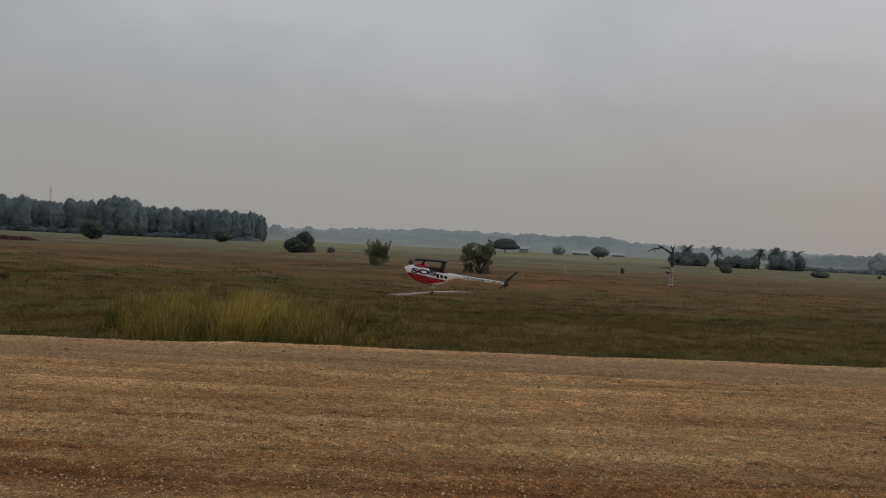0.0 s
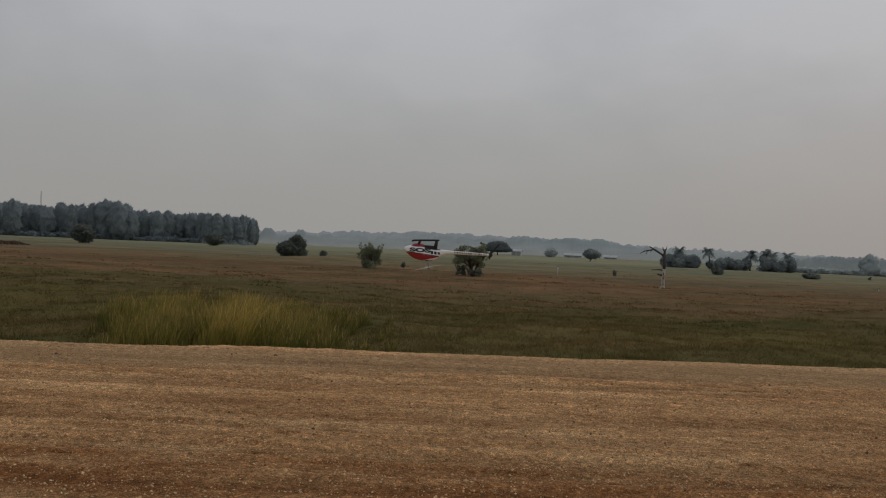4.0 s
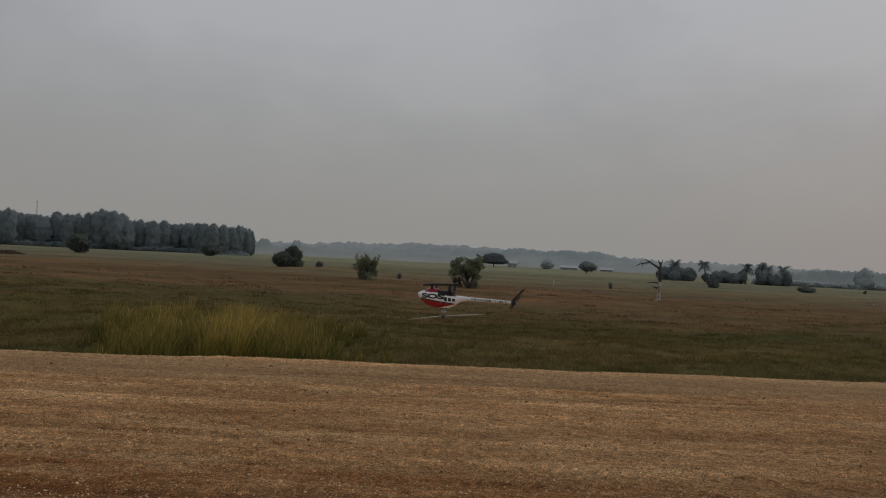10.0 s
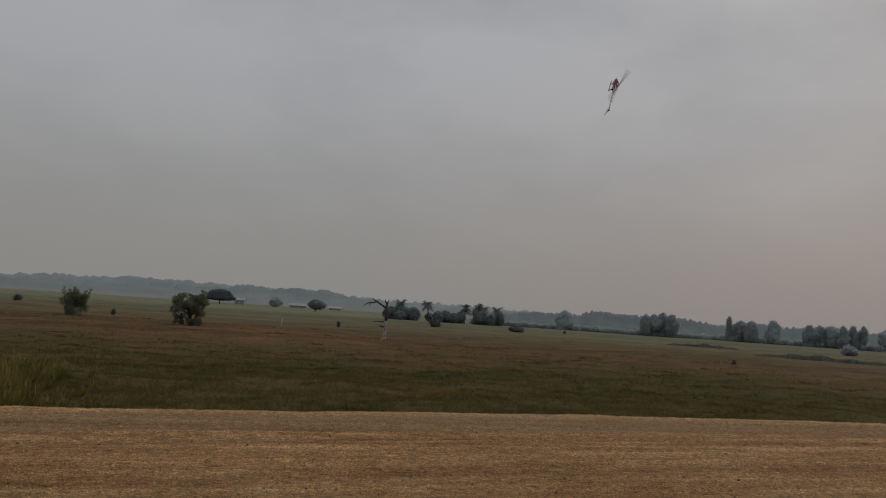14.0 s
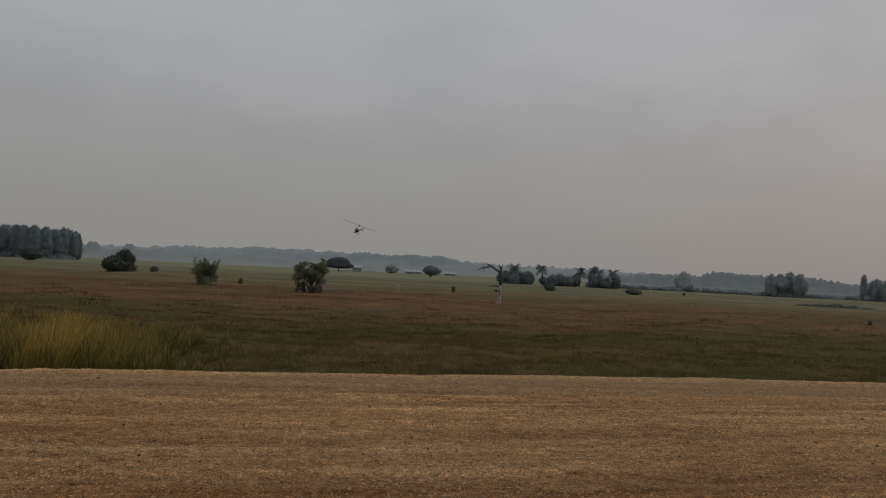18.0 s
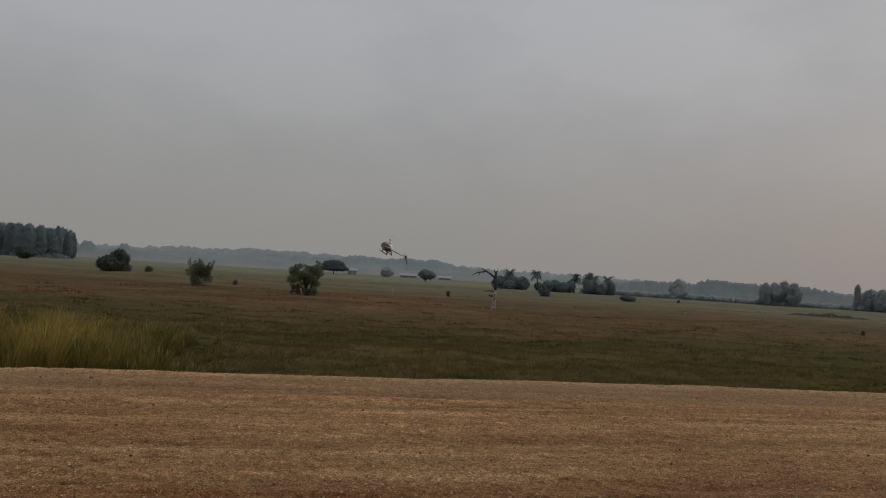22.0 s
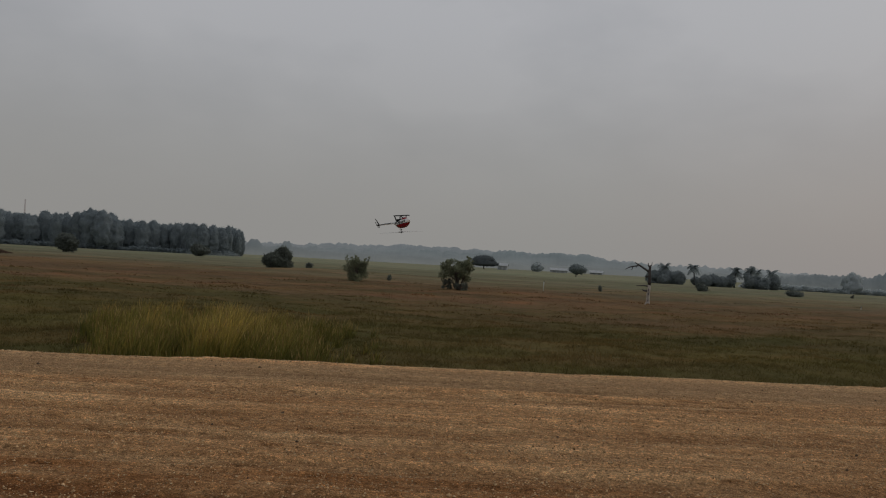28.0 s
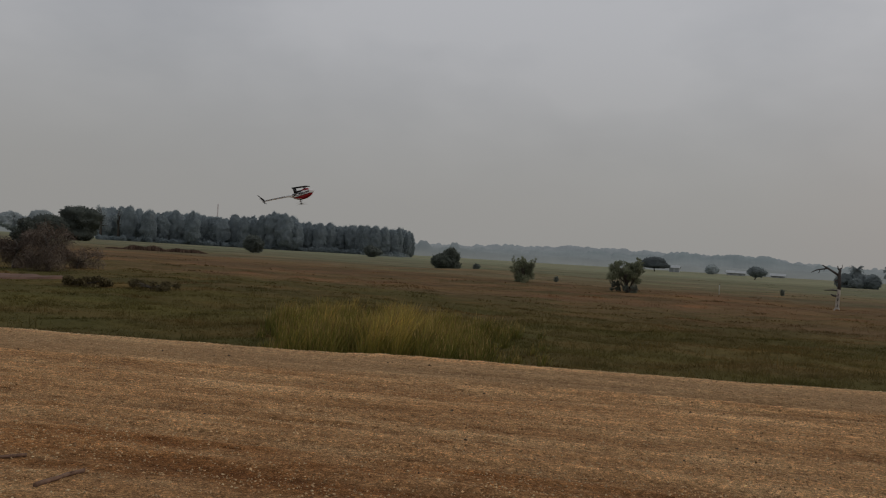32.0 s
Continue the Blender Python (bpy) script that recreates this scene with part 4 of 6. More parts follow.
# the thicket and trees at the strip's left-hand end
stand(-34.7, 250, "field_tree", 9.4, 12.5, LEAF_DEEP, "dark dense broadleaf tree at the field's margin", 70, size=0.24, leaves=5200, trunk=0.08, lumps=22, core=0.85)
stand(-36.3, 240, "field_tree", 6.2, 9.0, LEAF_DEEP, "dark broadleaf tree half hidden by bare shrubs", 71, size=0.24, leaves=3000, trunk=0.06, lumps=14, core=0.85)
stand(-37.6, 130, "field_tree", 4.0, 5.6, LEAF_DEEP, "small dark tree at the field's margin", 72, size=0.26, leaves=2000, trunk=0.1, lumps=9)
stand(-36.3, 57, "bare_thicket", 3.3, 4.2, TWIG, "brown leafless thicket of thin twigs", 73, category="thicket", size=0.34, slim=0.035, leaves=3800, trunk=0.02, lumps=14)
stand(-38.2, 60, "bare_thicket", 2.6, 3.2, TWIG, "brown leafless shrub beside the thicket", 74, category="thicket", size=0.32, slim=0.05, leaves=3000, trunk=0.02, lumps=10)
stand(-34.6, 62, "bare_thicket", 1.5, 3.4, TWIG, "low brown scrub beside the thicket", 75, category="thicket", size=0.26, slim=0.05, leaves=1800, trunk=0.02, lumps=9)
stand(-29.9, 40, "shrub", 0.45, 3.4, LEAF_OLIVE, "low brown weeds in a hollow of the field", 76, category="shrub", size=0.16, slim=0.06, leaves=2600, trunk=0.0, lumps=20, squash=0.5)
stand(-34.2, 41, "shrub", 0.5, 3.0, LEAF_OLIVE, "low olive shrub in the grass", 77, category="shrub", size=0.075, leaves=3000, trunk=0.0, lumps=20, squash=0.6)

# the wood of tall slender trees
WOOD = ((-33.4, 15.2, 7), (-32.4, 14.6, 6), (-31.5, 15.0, 6), (-30.5, 14.8, 7), (-29.6, 14.6, 7), (-28.7, 15.3, 8), (-27.7, 15.4, 8), (-26.8, 14.2, 7), (-26.3, 14.2, 6.5), (-25.8, 13.8, 7), (-24.9, 15.0, 7), (-24.2, 15.2, 6), (-23.5, 14.8, 6), (-22.2, 17.4, 9), (-23.0, 15.6, 7), (-21.6, 16.8, 8), (-21.1, 14.2, 6), (-20.6, 13.6, 6), (-19.8, 13.2, 6), (-19.0, 13.9, 6), (-18.3, 13.8, 6), (-17.6, 13.4, 6), (-16.8, 14.0, 6), (-16.2, 14.2, 5.5), (-15.65, 13.4, 5.5), (-15.1, 13.2, 6), (-14.5, 13.3, 6), (-13.9, 13.2, 6), (-13.4, 13.0, 5.0), (-12.95, 11.6, 3.6))
rw = random.Random(5)
for row in range(3):
    for k, (az, h, w) in enumerate(WOOD):
        airy = az < -32 and row == 0
        if row == 2 and az > -13.2:
            continue
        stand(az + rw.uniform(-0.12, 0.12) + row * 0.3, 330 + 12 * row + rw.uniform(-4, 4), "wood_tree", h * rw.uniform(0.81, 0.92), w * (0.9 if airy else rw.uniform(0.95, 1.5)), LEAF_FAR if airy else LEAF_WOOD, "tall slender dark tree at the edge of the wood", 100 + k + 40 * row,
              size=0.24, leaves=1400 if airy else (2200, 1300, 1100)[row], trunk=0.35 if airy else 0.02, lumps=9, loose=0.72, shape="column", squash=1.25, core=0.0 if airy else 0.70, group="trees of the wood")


def palm(az, r, h, seed):
    """A coconut palm: a bent ringed trunk under a head of drooping fronds."""
    rnd = random.Random(seed)
    t = thing("palm_tree", place(az, r), "tall slim coconut palm with a ragged head", "palm", "palms beyond the field")
    bm = bmesh.new()
    lean = rnd.uniform(-0.5, 0.5)
    line = [(lean * (k / 6) ** 2, 0, -0.1 + h * k / 6) for k in range(7)]
    tube(bm, line, [0.26, 0.2, 0.18, 0.17, 0.16, 0.15, 0.16], 8)
    part("trunk", bm, PALM_BARK, t)
    head = Vector(line[-1])
    for k in range(27):
        a, rise, ln = 2 * math.pi * k / 27 + rnd.uniform(-0.2, 0.2), rnd.uniform(-1.0, 1.4), rnd.uniform(1.7, 2.6)
        out = Vector((math.cos(a), math.sin(a), 0))
        side = Vector((-out.y, out.x, 0))
        bm = bmesh.new()
        spine = [head + out * (ln * u) * (1 - 0.25 * u) + Vector((0, 0, ln * (rise * u - (0.5 + 0.42 * rise) * u * u))) for u in (i / 7 for i in range(8))]
        for i in range(7):
            u = (i + 0.5) / 7
            wv = 0.6 * math.sin(math.pi * (0.12 + 0.84 * u))
            for sg in (-1, 1):
                p, q = spine[i], spine[i + 1]
                tip = side * (sg * wv) + Vector((0, 0, -0.35 * wv)) + out * 0.2
                vs = [bm.verts.new(c) for c in (p, p.lerp(q, 0.72), q + tip, p + tip * 0.9)]
                bm.faces.new(vs)
        part("frond", bm, LEAF_HAZED, t)


for k, (az, r, h) in enumerate(((16.98, 226, 4.75), (18.86, 222, 4.85), (21.41, 222, 4.4), (22.45, 224, 4.95), (22.75, 232, 4.3), (23.75, 226, 4.3))):
    palm(az, r, h, 200 + k)
for k, (az, r, h, w) in enumerate(((16.15, 224, 3.7, 3.2), (16.7, 228, 4.0, 2.8), (17.2, 224, 3.1, 3.4), (17.75, 222, 3.2, 3.0), (19.6, 218, 2.8, 2.4), (20.1, 220, 3.2, 2.8), (20.6, 218, 2.7, 2.6), (21.1, 221, 3.0, 2.4), (22.3, 222, 4.0, 2.6), (22.8, 224, 3.5, 2.8), (23.3, 221, 2.9, 2.6), (23.85, 223, 3.7, 2.6), (18.95, 226, 2.0, 2.4), (16.9, 219, 2.2, 2.6))):
    stand(az, r, "orchard_tree", h, w, LEAF_HAZED, "bushy dull green tree among the palms", 220 + k, size=0.15, leaves=2600, trunk=0.0, lumps=26, loose=0.75, core=0.95, group="trees among the palms")

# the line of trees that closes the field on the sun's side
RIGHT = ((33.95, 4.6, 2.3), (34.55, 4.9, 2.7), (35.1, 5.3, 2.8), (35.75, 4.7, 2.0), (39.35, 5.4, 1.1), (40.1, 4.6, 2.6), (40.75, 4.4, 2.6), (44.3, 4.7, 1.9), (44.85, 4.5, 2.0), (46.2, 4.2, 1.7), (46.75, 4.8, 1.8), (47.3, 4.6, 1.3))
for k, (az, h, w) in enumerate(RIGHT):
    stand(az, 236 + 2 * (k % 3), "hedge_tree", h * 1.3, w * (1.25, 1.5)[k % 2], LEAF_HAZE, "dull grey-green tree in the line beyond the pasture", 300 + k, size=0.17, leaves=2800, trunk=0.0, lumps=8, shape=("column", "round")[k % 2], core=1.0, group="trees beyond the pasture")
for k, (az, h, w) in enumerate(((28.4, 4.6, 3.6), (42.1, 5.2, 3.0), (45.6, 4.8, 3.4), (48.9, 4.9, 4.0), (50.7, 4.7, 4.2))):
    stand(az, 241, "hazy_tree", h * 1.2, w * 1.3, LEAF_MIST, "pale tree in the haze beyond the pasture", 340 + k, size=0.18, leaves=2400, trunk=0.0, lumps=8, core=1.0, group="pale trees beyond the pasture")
stand(50.5, 77, "bush", 2.6, 2.3, LEAF_DARK, "dark rounded bush at the field's side", 331, category="bush", size=0.10, leaves=2600, trunk=0.0, core=0.95)
stand(52.6, 76, "field_tree", 5.6, 3.0, LEAF_DARK, "dark upright tree at the field's side", 332, size=0.12, leaves=3000, trunk=0.0, lumps=12, shape="column", core=0.95)
stand(46.5, 150, "bush", 1.6, 2.6, LEAF_HAZE, "pale green bush in the haze", 333, category="bush", size=0.14, leaves=900, trunk=0.0, core=0.95)


def hedge(name, az0, az1, r, h, leaf, label, seed, per=240):
    """A low uneven bank of reeds and scrub, too far off to count."""
    rng = np.random.default_rng(seed)
    n = max(3, int(abs(az1 - az0) * radians(1) * r / (h * 0.5)))
    cs, rs = [], []
    for k in range(n):
        az = az0 + (az1 - az0) * (k + rng.uniform(-0.3, 0.3)) / n
        x, y, z = place(az, r + rng.uniform(-2, 2))
        cs.append((x, y, z + h * rng.uniform(0.15, 0.45)))
        rs.append(h * rng.uniform(0.45, 0.75))
    v, f = leaf_cloud(cs, rs, [per // 2] * n, min(h * 0.14, 0.27), rng, 0.3, 0.9)
    tagged(new(name, mesh_np(name, v, f, leaf)), label, "scrub", kind="stuff")


def bare_soil():
    """A patch of open red earth by the thicket, with a ragged rim."""
    x0, y0, _ = place(-39.4, 47.5)
    rows = []
    for k, u in enumerate((0.0, 0.35, 0.7, 0.9, 1.0)):
        ring = []
        for j in range(48):
            a = 2 * math.pi * j / 48
            q = u * (1 + 0.25 * math.sin(3 * a + 1) + 0.12 * math.sin(7 * a))
            x, y = x0 + 3.0 * q * math.cos(a), y0 + 2.6 * q * math.sin(a)
            ring.append((x, y, field_z(x, y) + (0.09 if k < 4 else -0.1)))
        rows.append(ring)
    g = np.array(rows).reshape(-1, 3)
    q = np.array([[i * 48 + j, i * 48 + (j + 1) % 48, (i + 1) * 48 + (j + 1) % 48, (i + 1) * 48 + j] for i in range(4) for j in range(48)])
    tagged(new("bare_soil", mesh_np("bare_soil", g, q[:, ::-1], RED_SOIL, True)), "patch of bare red earth in the grass", "soil", kind="stuff")


RED_SOIL = plain("red_soil", (0.135, 0.072, 0.046), 0.95, vary=0.3, scale=0.8, bump=0.5)
bare_soil()
SCORCHED = leaf_mat("scorched_scrub", (0.085, 0.052, 0.038), (0.13, 0.085, 0.06))


def reed_bank(name, az0, az1, r, h, leaf, label, seed):
    """A low dense bank of reeds or scrub: upright blades, thick in the middle and thin at both ends."""
    rng = np.random.default_rng(seed)
    n = int(abs(az1 - az0) * 900)
    u = rng.uniform(0, 1, n)
    az, rr = np.radians(az0 + (az1 - az0) * u), r + rng.normal(0, 1.2, n)
    x, y = rr * np.sin(az), rr * np.cos(az)
    swell = np.clip(4 * u, 0, 1) * np.clip(4 * (1 - u), 0, 1) * (0.75 + 0.35 * np.sin(u * 23 + seed) * np.sin(u * 9))
    p = np.stack([x, y, field_heights(x, y) - 0.05], -1)
    v, f = blades(p, h * swell * rng.uniform(0.6, 1.1, n), np.full(n, 0.10) * rng.uniform(0.5, 1.3, n), np.full(n, 0.5), rng, 2)
    tagged(new(name, mesh_np(name, v, f, leaf)), label, "scrub", kind="stuff")


reed_bank("reed_bank", 35.2, 40.2, 128, 0.6, LEAF_SAGE, "low dark bank of reeds across the pasture", 401)
reed_bank("reed_bank", 40.6, 49.4, 106, 0.7, LEAF_SAGE, "low dark bank of reeds across the pasture", 402)
reed_bank("burnt_scrub", -33.2, -26.2, 150, 1.0, SCORCHED, "dark strip of scorched scrub", 403)
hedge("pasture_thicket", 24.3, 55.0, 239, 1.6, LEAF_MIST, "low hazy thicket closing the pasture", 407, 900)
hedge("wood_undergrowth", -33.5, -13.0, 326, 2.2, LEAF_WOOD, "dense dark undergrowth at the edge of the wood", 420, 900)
hedge("far_scrub", -16, -12.5, 300, 1.6, LEAF_HAZED, "low scrub at the foot of the wood", 404, 60)
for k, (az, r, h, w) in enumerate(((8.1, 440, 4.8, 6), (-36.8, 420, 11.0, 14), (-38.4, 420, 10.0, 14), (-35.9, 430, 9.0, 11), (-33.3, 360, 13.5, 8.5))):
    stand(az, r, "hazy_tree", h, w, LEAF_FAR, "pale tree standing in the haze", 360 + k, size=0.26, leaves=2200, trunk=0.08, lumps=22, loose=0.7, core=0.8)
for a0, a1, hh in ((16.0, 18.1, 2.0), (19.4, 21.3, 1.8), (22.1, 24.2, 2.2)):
    hedge("grove_undergrowth", a0, a1, 224, hh, LEAF_HAZED, "dense undergrowth filling the grove", 410 + int(a0), 420)
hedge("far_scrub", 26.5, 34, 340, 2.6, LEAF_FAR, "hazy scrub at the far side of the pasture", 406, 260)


def dead_tree():
    """The bare snag: a pale stripped trunk, two dark upper arms and broken stubs."""
    t = thing("dead_tree", place(15.85, 72), "bare dead tree with a pale stripped trunk and broken arms", "dead tree")
    bm = bmesh.new()
    tube(bm, [(0.0, 0, -0.2), (0.0, 0, 0.05), (0.03, 0.02, 0.35), (0.03, 0.03, 0.9), (0.09, 0, 1.4), (0.08, 0, 1.75)], [0.32, 0.22, 0.16, 0.15, 0.135, 0.12], 12)
    for v in bm.verts:
        v.co += Vector((1, 1, 0)) * 0.05 * noise.noise(v.co * 3.0)
    part("lower_trunk", bm, DEADWOOD, t, "pale trunk stripped of its bark")
    for z, w in ((0.45, 0.05), (0.95, 0.07), (1.3, 0.06)):
        bm = bmesh.new()
        tube(bm, [(0.02, -0.135, z - 0.16), (0.05, -0.155, z), (0.03, -0.13, z + 0.14)], [0.015, w * 0.7, 0.012], 6)
        part("dark_scar", bm, CHARRED, t)
    bm = bmesh.new()
    tube(bm, [(0.08, 0, 1.72), (0.10, 0.02, 2.3), (0.05, 0, 2.9), (0.09, 0, 3.25), (0.11, 0, 3.45)], [0.13, 0.125, 0.12, 0.10, 0.06], 9)
    part("upper_trunk", bm, CHARRED, t)
    for pts, rad in (([(0.05, 0, 2.85), (-0.38, 0.1, 3.12), (-0.83, 0.1, 3.40), (-1.22, 0.05, 3.62)], [0.10, 0.085, 0.075, 0.04]),
                     ([(-0.80, 0.1, 3.38), (-1.18, 0, 3.30), (-1.62, -0.05, 3.20), (-2.02, 0, 2.97)], [0.065, 0.055, 0.045, 0.02]),
                     ([(-1.38, 0, 3.24), (-1.43, 0.05, 3.02), (-1.50, 0, 2.94)], [0.035, 0.025, 0.01]),
                     ([(-1.0, 0, 3.34), (-1.12, 0.03, 3.12)], [0.03, 0.01]),
                     ([(0.08, 0, 1.62), (-0.36, 0, 1.66), (-1.0, 0.05, 1.6)], [0.07, 0.06, 0.025]),
                     ([(0.04, 0, 1.2), (-0.30, 0, 1.22), (-0.48, 0.03, 1.3)], [0.09, 0.075, 0.05]),
                     ([(0.09, 0, 3.2), (-0.06, 0, 3.4), (-0.10, 0, 3.62)], [0.07, 0.055, 0.03]),
                     ([(0.10, 0, 3.3), (0.22, 0, 3.5), (0.24, 0, 3.72)], [0.05, 0.035, 0.015]),
                     ([(0.06, 0, 2.5), (-0.2, 0, 2.42), (-0.28, 0, 2.5)], [0.08, 0.06, 0.03])):
        bm = bmesh.new()
        tube(bm, pts, rad, 7)
        part("branch", bm, CHARRED, t)
    t.matrix_world = t.matrix_world @ pose(0, 0, 0, 0, 0, -15.85)


dead_tree()


# ---- far things: marker posts, sheds, mast, hills ----
WHITE_POST = plain("weathered_white_paint", (0.55, 0.56, 0.52), 0.8, vary=0.2, scale=5)
ROOF = plain("pale_metal_roof", (0.40, 0.42, 0.425), 0.6, vary=0.15, scale=0.6)
# haze is put into the colours of the sheds' walls and openings
SHED_WALL = plain("hazed_grey_wall", (0.37, 0.39, 0.395), 0.9, vary=0.2, scale=0.5)
HAZED_OPENING = plain("hazed_opening", (0.27, 0.285, 0.29), 0.8, vary=0.2, scale=0.5)
MAST = plain("pale_reddish_steel", (0.44, 0.37, 0.35), 0.7, vary=0.15, scale=0.2)


def marker(az, r, h, label):
    t = thing("marker_post", place(az, r), label, "post")
    bm = bmesh.new()
    tube(bm, [(0, 0, -0.2), (0, 0, h * 0.6), (0.03, 0, h)], [0.045, 0.042, 0.04], 8)
    part("post", bm, WHITE_POST, t)
    bm = bmesh.new()
    tube(bm, [(0.03, 0, h), (0.03, 0, h + 0.05), (0.03, 0, h + 0.08)], [0.065, 0.06, 0.02], 8)
    part("cap", bm, CHARRED, t)


marker(8.7, 91, 1.05, "slim white marker post in the grass")
marker(29.0, 98, 0.25, "short white peg in the pasture")


def shed(az, r, w, d, h, turn, label):
    t = thing("shed", place(az, r), label, "shed", "sheds beyond the pasture", turn)
    bm = bmesh.new()
    box(bm, 0, 0, h / 2 - 0.2, w, d, h + 0.4)
    part("wall", bm, SHED_WALL, t)
    bm = bmesh.new()
    rise = 0.16 * d + 0.5
    for sg in (-1, 1):
        vs = [bm.verts.new(c) for c in ((-w / 2 - 0.5, sg * (d / 2 + 0.6), h - 0.1), (w / 2 + 0.5, sg * (d / 2 + 0.6), h - 0.1), (w / 2 + 0.5, 0, h + rise), (-w / 2 - 0.5, 0, h + rise))]
        up = [bm.verts.new(v.co + Vector((0, 0, 0.12))) for v in vs]
        bm.faces.new(vs)
        bm.faces.new(up[::-1])
        for k in range(4):
            bm.faces.new((vs[k], vs[(k + 1) % 4], up[(k + 1) % 4], up[k]))
    part("roof", bm, ROOF, t, "pale sheet-metal roof")
    for k in range(max(2, int(w / 5))):
        bm = bmesh.new()
        box(bm, -w / 2 + w * (k + 0.5) / max(2, int(w / 5)), -d / 2 - 0.02, h * 0.42, 1.5, 0.1, 1.6)
        part("opening", bm, HAZED_OPENING, t)


for az, r, w, d, h, turn, label in ((5.75, 430, 5, 4, 2.2, -12, "open shed with a pale metal roof"), (9.7, 440, 9, 4, 1.2, -8, "long low shed with a pale roof"), (12.3, 470, 7, 4, 1.0, -15, "low shed with a pale roof in the haze"),
                                    (29.2, 360, 7, 5, 2.4, -30, "white-roofed shed among trees"), (31.6, 365, 6, 5, 1.8, -35, "low white-roofed shed among trees"), (-35.6, 420, 8, 6, 6.5, 30, "pale building behind trees")):
    shed(az, r, w, d, h, turn, label)


def radio_mast():
    t = thing("radio_mast", place(-26.05, 620), "thin pale reddish lattice radio mast", "mast")
    h, s = 29.0, 0.75
    for k in range(3):
        a = 2 * math.pi * k / 3
        bm = bmesh.new()
        tube(bm, [(s * math.cos(a), s * math.sin(a), 0), (0.5 * s * math.cos(a), 0.5 * s * math.sin(a), h)], [0.085, 0.06], 5)
        part("leg", bm, MAST, t)
    for j in range(14):
        bm = bmesh.new()
        for k in range(3):
            a, b = 2 * math.pi * k / 3, 2 * math.pi * (k + 1) / 3
            q0, q1 = s * (1 - 0.5 * j / 14), s * (1 - 0.5 * (j + 1) / 14)
            tube(bm, [(q0 * math.cos(a), q0 * math.sin(a), h * j / 14), (q1 * math.cos(b), q1 * math.sin(b), h * (j + 1) / 14)], [0.04, 0.04], 4)
        part("brace", bm, MAST, t)


radio_mast()


def ridge(name, r, profile, depth, bumps, seed, material, label, step=0.06):
    """A far wooded rise: a rounded back with a ragged treetop line. profile: bearings and crest heights over the field."""
    az = np.arange(profile[0][0], profile[-1][0], step)
    crest = np.interp(az, [p[0] for p in profile], [p[1] for p in profile])
    # treetops: overlapping round crowns of every size along the crest
    rng = np.random.default_rng(int(seed * 10))
    tuft = np.array([0.5 * noise.noise((a * 0.7, seed, 0)) + 0.06 * noise.noise((a * 9.0, seed, 6)) for a in az])
    wide = 620.0 / r
    n = int((az[-1] - az[0]) / (0.45 * wide))
    for c, w, h in zip(rng.uniform(az[0], az[-1], n), wide * rng.uniform(0.35, 0.95, n), rng.uniform(0.2, 1.15, n) ** 1.3):
        u = (az - c) / w
        tuft = np.where(np.abs(u) < 1, np.maximum(tuft, 0.9 * h * np.sqrt(np.clip(1 - u * u, 0, 1))), tuft)
    rows = []
    for u in (0.0, 0.35, 0.7, 0.9, 1.0, 0.75, 0.0):
        k = len(rows)
        rr = r + depth * (k / 6.0)
        wob = np.array([noise.noise((a * 5.0, seed + k * 7.0, 9)) for a in az])
        z = FIELD_LEVEL - 1 + (crest + bumps * tuft + 1) * u + bumps * 0.4 * wob * (1 if 0 < k < 5 else 0)
        rows.append(np.stack([rr * np.sin(np.radians(az)), rr * np.cos(np.radians(az)), z], -1))
    g = np.array(rows)
    ny, nx = g.shape[:2]
    i = np.arange(nx * ny).reshape(ny, nx)
    q = np.stack([i[:-1, :-1], i[:-1, 1:], i[1:, 1:], i[1:, :-1]], -1).reshape(-1, 4)
    tagged(new(name, mesh_np(name, g.reshape(-1, 3), q, material, True)), label, "hills", kind="structure")


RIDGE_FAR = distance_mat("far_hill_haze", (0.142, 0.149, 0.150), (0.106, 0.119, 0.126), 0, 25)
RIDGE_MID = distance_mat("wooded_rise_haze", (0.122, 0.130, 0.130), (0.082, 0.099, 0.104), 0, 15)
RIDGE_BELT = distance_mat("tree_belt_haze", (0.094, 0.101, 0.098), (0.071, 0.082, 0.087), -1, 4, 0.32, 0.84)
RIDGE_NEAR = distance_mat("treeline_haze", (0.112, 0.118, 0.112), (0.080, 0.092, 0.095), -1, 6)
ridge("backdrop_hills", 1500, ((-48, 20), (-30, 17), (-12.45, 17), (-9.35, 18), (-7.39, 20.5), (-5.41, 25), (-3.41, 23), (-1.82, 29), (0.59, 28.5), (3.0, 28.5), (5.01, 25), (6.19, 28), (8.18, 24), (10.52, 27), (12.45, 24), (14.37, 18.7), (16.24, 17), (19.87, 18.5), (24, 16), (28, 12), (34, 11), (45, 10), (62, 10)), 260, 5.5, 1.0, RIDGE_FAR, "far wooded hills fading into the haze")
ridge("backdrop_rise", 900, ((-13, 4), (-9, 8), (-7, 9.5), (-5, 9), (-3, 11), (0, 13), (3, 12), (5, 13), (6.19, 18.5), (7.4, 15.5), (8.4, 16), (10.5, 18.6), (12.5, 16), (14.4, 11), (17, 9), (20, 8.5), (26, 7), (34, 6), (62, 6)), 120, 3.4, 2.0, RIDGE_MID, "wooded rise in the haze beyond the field")
